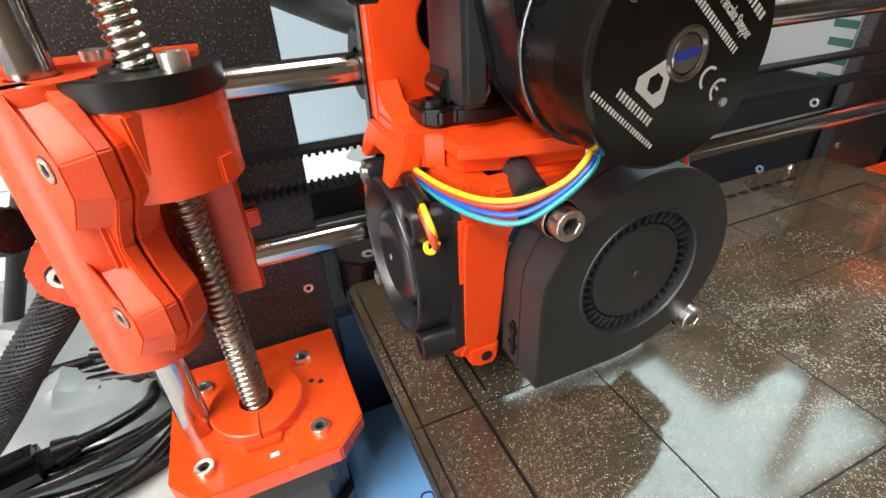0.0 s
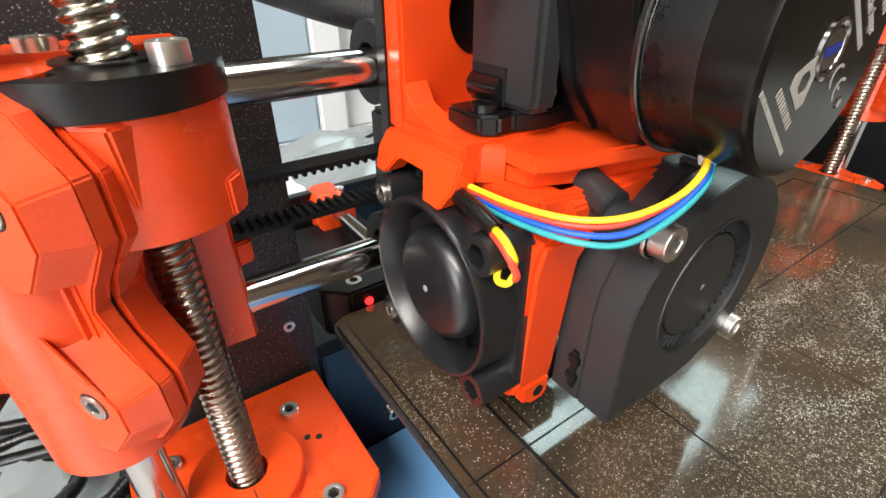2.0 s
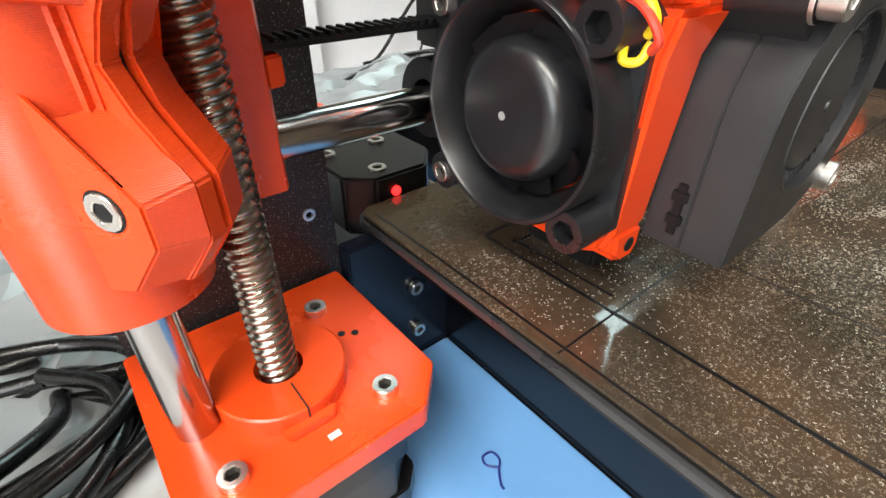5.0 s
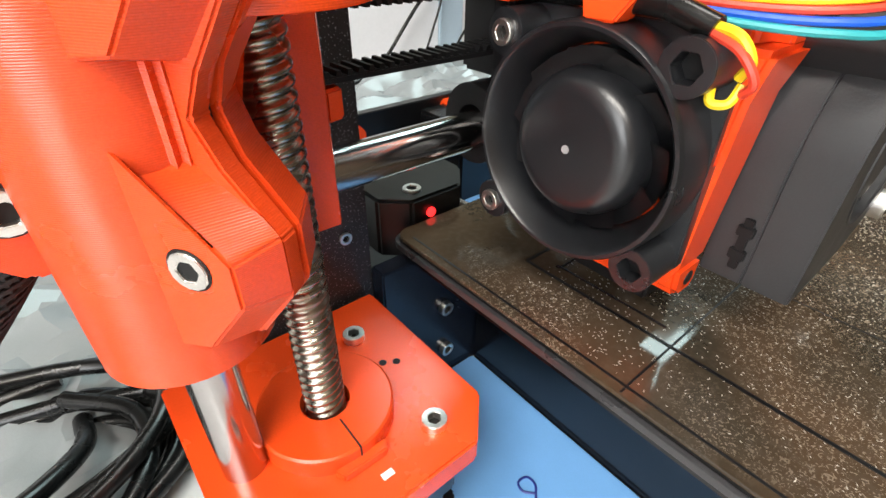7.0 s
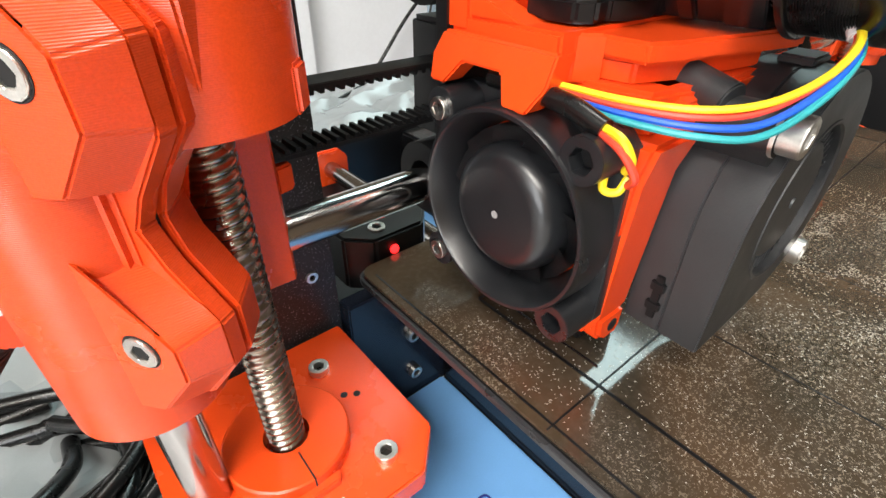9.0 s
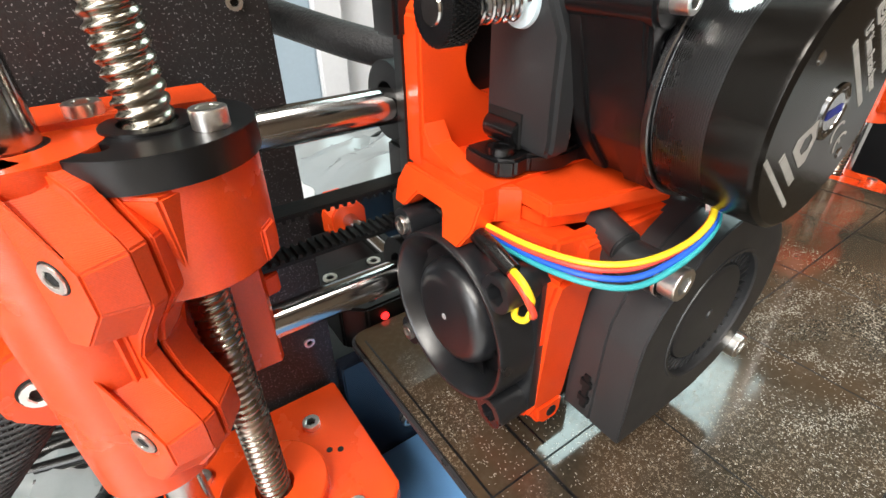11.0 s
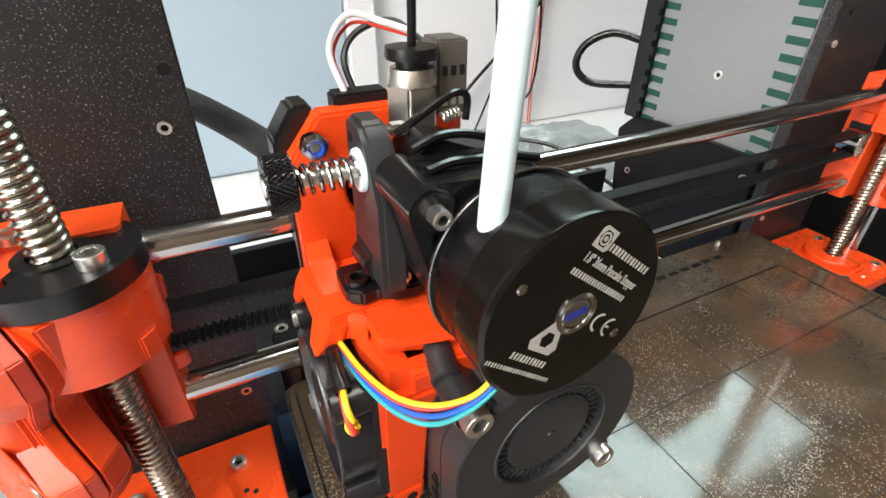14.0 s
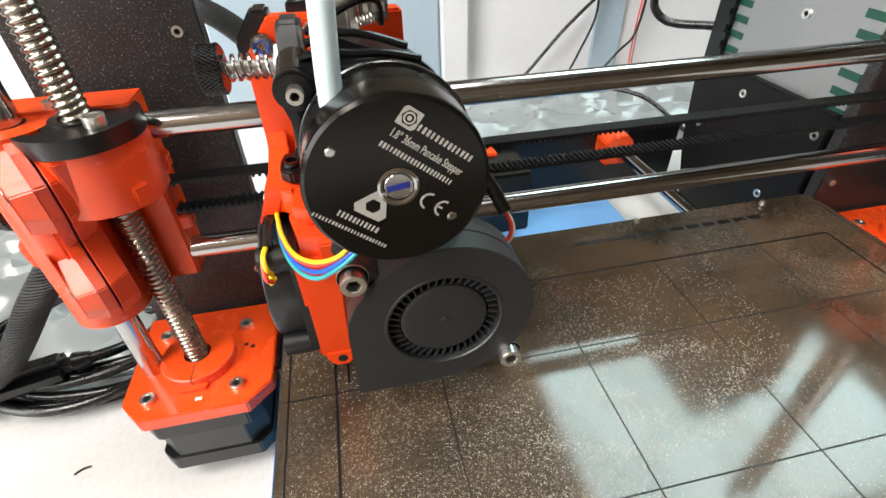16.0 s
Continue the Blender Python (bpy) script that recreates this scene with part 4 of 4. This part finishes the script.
part("collar", lathe([(0, 0), (3.2, 0), (3.2, 1.2), (5.1, 1.4), (5.3, 2.0), (5.1, 3.6), (1.6, 3.6), (0, 3.6)], (71.5, -15.5, 127.6), (0, 0, 1), 36), BLACK, cp)
part("filament", tube([(71.5, -15.5, 128), (71.8, -15.5, 140), (72.6, -14, 170), (75, -10, 240)], 0.9, 10), BLACK_GLOSS, cp, "glossy black filament")
sw = thing("filament_sensor", (79, -11, 117), "grey-brown sensor block with a bent black lever", "sensor")
part("body", box(77, 84, -16, -8, 117, 132, 0.5), material("grey_brown_plastic", (0.10, 0.09, 0.08), 0.4), sw)
for i in range(3):
    part("port", box(78 + 2.0 * i, 79.2 + 2.0 * i, -16.2, -15.9, 125, 127, 0.1), HOLE_SHADE, sw)
    part("port", box(78 + 2.0 * i, 79.2 + 2.0 * i, -16.2, -15.9, 119, 121, 0.1), BRASS, sw)
part("lever", tube([(64, -24, 117.5), (68, -24, 119.5), (76, -22, 122.6), (80, -21, 122.8), (81.5, -20.5, 121), (81.5, -20, 117)], 0.8, 8), BLACK_GLOSS, sw)
part("sprung_pin", spring((76, -20, 117.8), (80, -20, 118.8), 1.0, 0.3, 5), BRASS, sw)
part("silver_lug", box(63.5, 68, -23, -19, 116.4, 118.6, 0.8), STEEL, sw)

pt = thing("guide_tube", (69, -50, 112), "thick white plastic guide tube standing before the motor", "tube")
part("tube", tube([(68.3, -52.5, 110.4), (68.7, -52.5, 120), (71.0, -51.5, 150), (78, -47, 240)], 2.35, 24), PTFE, pt)

# ---- head wiring ----
place(0.5, 2.2, 1.3)
def wire(name, colour, pts, r, label, group=""):
    w = tagged(part(name, tube(pts, r, 8, 8), WIRE[colour]), label, "wire", group)
    return w
base = [(47.0, -25, 72.3), (49.0, -36, 71.6), (52.5, -45.5, 71.6), (57.5, -51.5, 73.0), (63, -55.4, 76.6), (67.6, -56.6, 81.0), (70.6, -54.5, 84.0)]
for k, (c, off) in enumerate((("yellow", (0.3, -0.4, 1.6)), ("red", (0, 0.2, 0.5)), ("blue", (0, -0.6, -0.7)), ("teal", (-0.2, -1.2, -1.9)))):
    pts = []
    for i, p in enumerate(base):
        f = (0.55, 0.8, 1.0, 1.0, 0.8, 0.5, 0.35)[i]
        pts.append((p[0] + off[0] * f + (0.5 * (k - 1.5) if i > 4 else 0), p[1] + off[1] * f, p[2] + off[2] * f - (0.25 * k if i == 3 else 0)))
    wire("motor_wire", c, pts, 0.56, c + " insulated motor wire looping below the bracket", "motor wires")
part("heat_shrink", cyl((69.0, -56.2, 82.0), (70.6, -54.4, 84.6), 1.4, seg=16), WHITE, mo, "pale wire guard")
shr = thing("fan_cable", (45, -35, 66), "black shrink-sleeved fan cable with yellow and red wires", "cable")
part("sleeve", tube([(46.5, -12, 71.6), (46, -22, 71.5), (44.8, -30, 71.4), (44.6, -36.8, 69.6)], 1.7, 12), RUBBER, shr)
part("yellow_wire", tube([(44.6, -36, 70.0), (44.0, -40.0, 69.3), (44.4, -42.0, 66.6), (45.2, -41.0, 64.4)], 0.7, 8), WIRE["yellow"], shr)
part("red_wire", tube([(44.2, -36, 69.4), (43.6, -40.6, 67.8), (44.0, -43.2, 64.6), (45.0, -42, 62.6)], 0.65, 8), WIRE["red"], shr)
part("yellow_loop", tube([(45.6, -41.5, 63.6), (44.4, -41.0, 61.4), (43.8, -39.0, 61.2), (44.6, -38.2, 63.2)], 0.65, 8), WIRE["yellow"], shr)
rc = thing("blower_cable", (104, -30, 75), "black sleeved blower cable ending in red and white wires", "cable")
part("sleeve", tube([(92, -26, 96), (98, -31, 88), (104, -36, 80), (107.5, -40, 73)], 1.9, 12), RUBBER, rc)
part("red_wire", tube([(107.3, -40, 73.4), (109, -41.5, 69.5), (108.2, -42.5, 66), (105, -42, 63)], 0.6, 8), WIRE["red"], rc)
part("white_wire", tube([(107.6, -39.6, 73.4), (109.6, -41, 69), (108.8, -42.4, 65.6), (105, -42.6, 62.4)], 0.6, 8), WIRE["white"], rc)
for c, pts in (("white", [(62, 2, 119), (60.5, 6, 128), (66, 8, 134.5), (73, 4, 133), (79, 0, 131)]), ("red", [(62.8, 3, 119), (61.6, 7, 127), (67, 9, 132.6), (74, 5, 131.5), (79, 1, 130)]), ("black", [(64.5, 3, 119), (63.6, 6, 126), (68, 8, 131), (76, 6, 133), (82, 0, 128)])):
    wire("sensor_wire", c, pts, 0.75 if c != "red" else 0.4, c + " insulated wire looping behind the coupling", "sensor wires")

# ---- power supply and rear of the printer ----
place(13.5, 1, 3.5)
psu = thing("power_supply", (305, 82, TZ), "galvanised metal power supply with slotted vents and black covers", "power supply")
part("case", box(291, 335, 37, 128, 36, 230, 1.0), PSU_METAL, psu)
for i in range(21):
    z = 44 + i * 8.6
    for y0, y1 in ((38.0, 49.5), (116.5, 127.2)):
        v = part("vent_slot", prism([(y0, z), (y1, z + 0.4), (y1, z + 4.2), (y0, z + 3.8)], "x", 290.7, 291.4, 0.1), GREEN, psu)
for y, z in ((79.5, 83), (79.5, 175)):
    bolt(psu, (291, y, z), (-1, 0, 0), 2.6, 1.0)
part("side_strip", box(288, 300, 128.2, 141, 44, 225, 1.0), BLACK, psu)
for i in range(14):
    part("strip_tooth", box(287.2, 290.5, 126, 130.5, 50 + 9 * i, 55 + 9 * i, 0.4), BLACK, psu)
part("lower_cover", prism([(37, TZ), (37, 46), (110, 47), (130, 45), (141, 34), (136, -8), (122, TZ)], "x", 286, 337, 0.8), BLACK_MATT, psu)
for y, z in ((96, 37), (38.5 + 4, 34), (124, 8), (60, -10)):
    bolt(psu, (286, y, z), (-1, 0, 0), 2.4, 0.9)
for z in (62, 118):
    part("mains_cable", tube([(294, 140, z + 30), (280, 156, z + 34), (266, 166, z + 26), (262, 168, z + 12), (270, 160, z + 2), (290, 141, z + 2)], 2.6, 12), RUBBER, psu)

place(8, 4, 0)
rear = thing("rear_y_frame", (150, 150, TZ), "black rear plate of the printer with red corner blocks and rods", "printer frame")
part("plate", box(4, 300, 148, 154, TZ, 0, 0.5), BLACK, rear)
for x in (77, 244):
    part("corner_block", prism([(x - 10, -19), (x + 10, -19), (x + 10, -3), (x + 5, 2), (x - 6, 2), (x - 10, -3)], "y", 132, 154.5, 0.8), RED, rear)
    part("block_bolt", lathe([(0, 0), (2.6, 0), (2.6, 1.6), (1.4, 1.8), (0, 1.0)], (x + 5, 140, 1.6), (0, 0, 1), 20), STEEL, rear)
    part("y_rod", cyl((x, -215, -8), (x, 140, -8), 4.0, seg=28), CHROME, rear)
part("belt_holder", prism([(146, -24), (160, -24), (160, -8), (156, -2), (148, -2), (146, -8)], "y", 138, 150, 0.8), RED, rear)
part("belt_motor", box(130, 172, 110, 147, TZ, -4, 1.5), BLACK_GLOSS, rear)

lcd = thing("white_tray", (400, 60, TZ), "white plastic tray edge beside the printer", "tray")
part("rim", box(362, 520, -60, 160, TZ, TZ + 12, 3), WHITE, lcd)
part("inner", box(372, 512, -50, 150, TZ + 11.5, TZ + 12.6, 1), BLACK_MATT, lcd)
# made-up block that keeps the area right of the printer dark
dark = thing("dark_block", (590, 50, TZ), "plain dark grey block on the table, added for black items beside the printer", "cabinet")
part("body", box(430, 760, -120, 228, TZ, 205, 4), BLACK_MATT, dark)

board = thing("pale_blue_panel", (60, 395, TZ), "pale blue panel leaning on the wall behind the table", "panel")
part("panel", box(-60, 170, 388, 404, TZ, 128, 3), BLUE_WALL, board)
part("panel_edge", box(170, 200, 384, 404.5, TZ, 128, 2), WALL, board)
bag = thing("crumpled_film", (190, 265, TZ), "crumpled clear and white plastic film lying on the table", "film")
def crumple(cx, cy, w, d, h, seed):
    bm = bmesh.new()
    bmesh.ops.create_grid(bm, x_segments=40, y_segments=30, size=1)
    rnd = Vector((seed * 3.1, seed * 1.7, 0))
    for v in bm.verts:
        e = max(0.0, 1 - max(abs(v.co.x), abs(v.co.y)) ** 4)
        k = abs(noise.noise(Vector((v.co.x * 2.2, v.co.y * 2.2, 0)) + rnd)) + 0.5 * abs(noise.noise(Vector((v.co.x * 6, v.co.y * 6, 3)) + rnd))
        v.co = Vector((cx + v.co.x * w + 12 * noise.noise(v.co * 3 + rnd), cy + v.co.y * d, TZ + 0.6 + e * h * (0.25 + k)))
    bmesh.ops.solidify(bm, geom=bm.faces[:], thickness=0.4)
    return bm
PINK = material("pinkish_wire", (0.45, 0.16, 0.13), 0.5)
FILM = material("translucent_film", (0.24, 0.255, 0.26), 0.22, vary=0.1, dirt=20, bump=0.1)
part("film", crumple(290, 296, 190, 84, 26, 2.0), FILM, bag, smooth=25)
bag2 = thing("crumpled_film", (-150, 120, TZ), "crumpled grey-white plastic film beside the printer", "film")
part("film", crumple(-150, 130, 120, 90, 26, 5.0), FILM, bag2, smooth=25)

# ---- cables ----
place()
def braided(name, pts, r, label, group=""):
    """A cable in a woven sleeve: a core, and strands wound both ways round it."""
    sl = thing(name, pts[len(pts) // 2], label, "cable", group)
    part("core", tube(pts, r * 0.93, 14, 10), RUBBER, sl)
    line = curve_points(pts, 12)
    up, bms, fr = None, [], []
    for i, p in enumerate(line):
        d = (line[min(i + 1, len(line) - 1)] - line[max(i - 1, 0)]).normalized()
        up = d.orthogonal().normalized() if up is None else (up - d * up.dot(d)).normalized()
        fr.append((p, up.copy(), d.cross(up)))
    dist = [0.0]
    for a, b in zip(line, line[1:]):
        dist.append(dist[-1] + (b - a).length)
    for k in range(20):
        for sgn in (1, -1):
            path = []
            for i, (p, e, f) in enumerate(fr):
                ang = 2 * math.pi * k / 20 + sgn * dist[i] / (r * 1.15)
                path.append(p + (r + 0.12 * sgn) * (math.cos(ang) * e + math.sin(ang) * f))
            bms.append(tube(path, 0.40, 5, 1))
    part("woven_sleeve", joined(*bms), SLEEVE, sl)["kind"] = "stuff"
    return sl
def cable(name, pts, r, mat, label, cat="cable", group=""):
    return tagged(part(name, tube(pts, r, 12, 8), mat), label, cat, group)
strip = thing("blue_wall_strip", (376, 403, TZ), "pale blue board strip standing against the white partition", "board")
part("board", box(359, 393, 399, 404.6, TZ, 128, 1.0), BLUE_WALL, strip)
for mat_, r, pts, tone in ((RUBBER, 1.9, [(250, 384, -42), (272, 386, -36), (318, 388, 12), (374, 389, 61), (402, 390, 90), (428, 392, 128)], "black"), (RUBBER, 1.3, [(322, 386, -46), (336, 387, -18), (352, 388, 22), (350, 389, 60), (346, 392, 128)], "black"), (RUBBER, 1.4, [(362, 386, -46), (385, 387, -20), (404, 388, 0), (410, 389, 50), (406, 392, 128)], "black"), (WIRE["red"], 0.9, [(405, 390, -46), (405, 391, 0), (408, 391, 60), (409, 392, 128)], "red"), (PINK, 0.9, [(408.5, 390, -46), (408, 391, 0), (411.5, 391, 60), (413, 392, 128)], "pinkish")):
    cable("wall_cable", pts, r, mat_, "thin " + tone + " cable hanging before the white partition", group="wall cables")
cable("table_cable", [(180, 332, TZ + 4), (242, 340, -32), (289, 330, -26), (320, 300, -24), (350, 266, -26), (366, 226, -40), (372, 200, TZ + 3)], 2.2, RUBBER, "black cable lying over the film", group="table cables")
cable("head_cable", [(60, 14, 98), (50, 26, 100), (40, 46, 104), (26, 62, 110), (0, 80, 118), (-60, 120, 60), (-120, 150, TZ + 5)], 4.2, SLEEVE, "thick black cable leading from the carriage behind the frame")
braided("braided_cable_sleeve", [(-33, 14, 47), (-40, 14, 39), (-52, 15, 26), (-67, 18, 8), (-88, 26, -14), (-118, 34, -36), (-150, 42, TZ + 6), (-200, 48, TZ + 6)], 5.0, "thick black braided cable sleeve hanging to the table", group="sleeves")
braided("braided_cable_sleeve", [(-40, 18, 62), (-60, 30, 58), (-90, 40, 52), (-140, 60, 40), (-200, 90, TZ + 6)], 5.5, "black braided cable sleeve leading away", group="sleeves")
rnd = random.Random(4)
for i in range(6):
    cx, cy = -72 + rnd.uniform(-7, 7), 62 + rnd.uniform(-9, 9)
    a, b = rnd.uniform(42, 54), rnd.uniform(24, 34)
    z = TZ + 3.0 + 2.6 * i
    pts = [(cx + a * math.cos(t / 10 * 2 * math.pi + 0.3 * i), cy + b * math.sin(t / 10 * 2 * math.pi + 0.3 * i), z + 1.5 * math.sin(t * 1.3 + i)) for t in range(10)]
    cable("coiled_cable", pts + [(pts[0][0], pts[0][1], z + 2)] , 2.5, RUBBER, "black power cable coiled on the table", group="coiled cables")
pg = thing("cable_connector", (-92, 34, TZ), "black in-line cable connector lying among coiled cables", "connector")
m = Matrix.Translation((-88, 34, TZ + 21)) @ Matrix.Rotation(radians(14), 4, "Z")
part("body", moved(box(-19, 17, -7.5, 7.5, -6.5, 6.5, 4.6), m), BLACK, pg)
part("collar", moved(cyl((17, 0, 0), (24, 0, 0), 5.0, 3.2, seg=24), m), BLACK, pg)
part("cable", tube([m @ Vector(p) for p in ((23, 0, 0), (34, 4, -3), (46, 14, -8), (50, 30, -14))], 2.6, 12), RUBBER, pg)
part("tail", tube([m @ Vector(p) for p in ((-16, 0, 0), (-30, 0, -6), (-60, -6, -16))], 2.6, 12), RUBBER, pg)
for x in (-9, 9):
    part("clip", moved(prism(ring(x, 0, 2.0, 16), "z", 5.8, 6.6, 0.2, [ring(x, 0, 1.3, 12)]), m), BLACK_GLOSS, pg)

# ---- plastic crumbs left on the print sheet ----
def crumbs(count, spot, seed):
    r_ = random.Random(seed)
    verts, faces = [], []
    for _ in range(count):
        x, y = spot(r_)
        if not (37 < x < 290 and -220 < y < 26):
            continue
        a, k = r_.uniform(0, math.pi), len(verts)
        ln, wd = r_.uniform(0.12, 0.38), r_.uniform(0.07, 0.13)
        for j in range(5):
            t = 2 * math.pi * j / 5
            u, v = ln * math.cos(t), wd * math.sin(t)
            verts.append((x + u * math.cos(a) - v * math.sin(a), y + u * math.sin(a) + v * math.cos(a), ZB))
        verts.append((x, y, ZB + 0.09))
        faces += [(k + j, k + (j + 1) % 5, k + 5) for j in range(5)]
    bm = bmesh.new()
    vs = [bm.verts.new(v) for v in verts]
    for f in faces:
        bm.faces.new([vs[i] for i in f])
    return bm


CRUMB = material("pale_plastic_crumbs", (0.36, 0.335, 0.285), 0.55)
def on_ring(r_):
    a = r_.uniform(0, 2 * math.pi)
    k = r_.gauss(1.0, 0.14) * (1 + 0.22 * math.sin(3 * a + 0.6) + 0.1 * math.sin(7 * a))
    return 161 + 25 * k * math.cos(a), -59 + 14 * k * math.sin(a)
def on_arc(r_):
    a = r_.uniform(-2.6, -0.4)
    k = r_.gauss(1.0, 0.06)
    return 150 + 46 * k * math.cos(a), -56 + 24 * k * math.sin(a)
def scattered(r_):
    while True:
        x, y = r_.uniform(40, 210), r_.uniform(-150, -8)
        if noise.noise(Vector((x * 0.03, y * 0.03, 7.0))) > r_.uniform(-0.45, 0.5):
            return x, y
tagged(part("plastic_crumbs", joined(crumbs(1500, on_ring, 1), crumbs(900, on_arc, 2), crumbs(8000, scattered, 3)), CRUMB), "fine pale plastic crumbs scattered and ringed on the print bed", "crumbs", kind="stuff")

# ---- small clutter by the cables ----
for x, y, a in ((-62, -6, 0.4), (-88, -30, 2.1), (-40, -44, 1.0)):
    c_, s_ = 3.2 * math.cos(a), 3.2 * math.sin(a)
    tagged(part("plastic_offcut", tube([(x - c_, y - s_, TZ + 0.5), (x, y + 0.6, TZ + 0.6), (x + c_, y + s_, TZ + 0.5)], 0.45, 6), BLACK), "tiny black filament offcut lying on the table", "offcut", "filament offcuts")
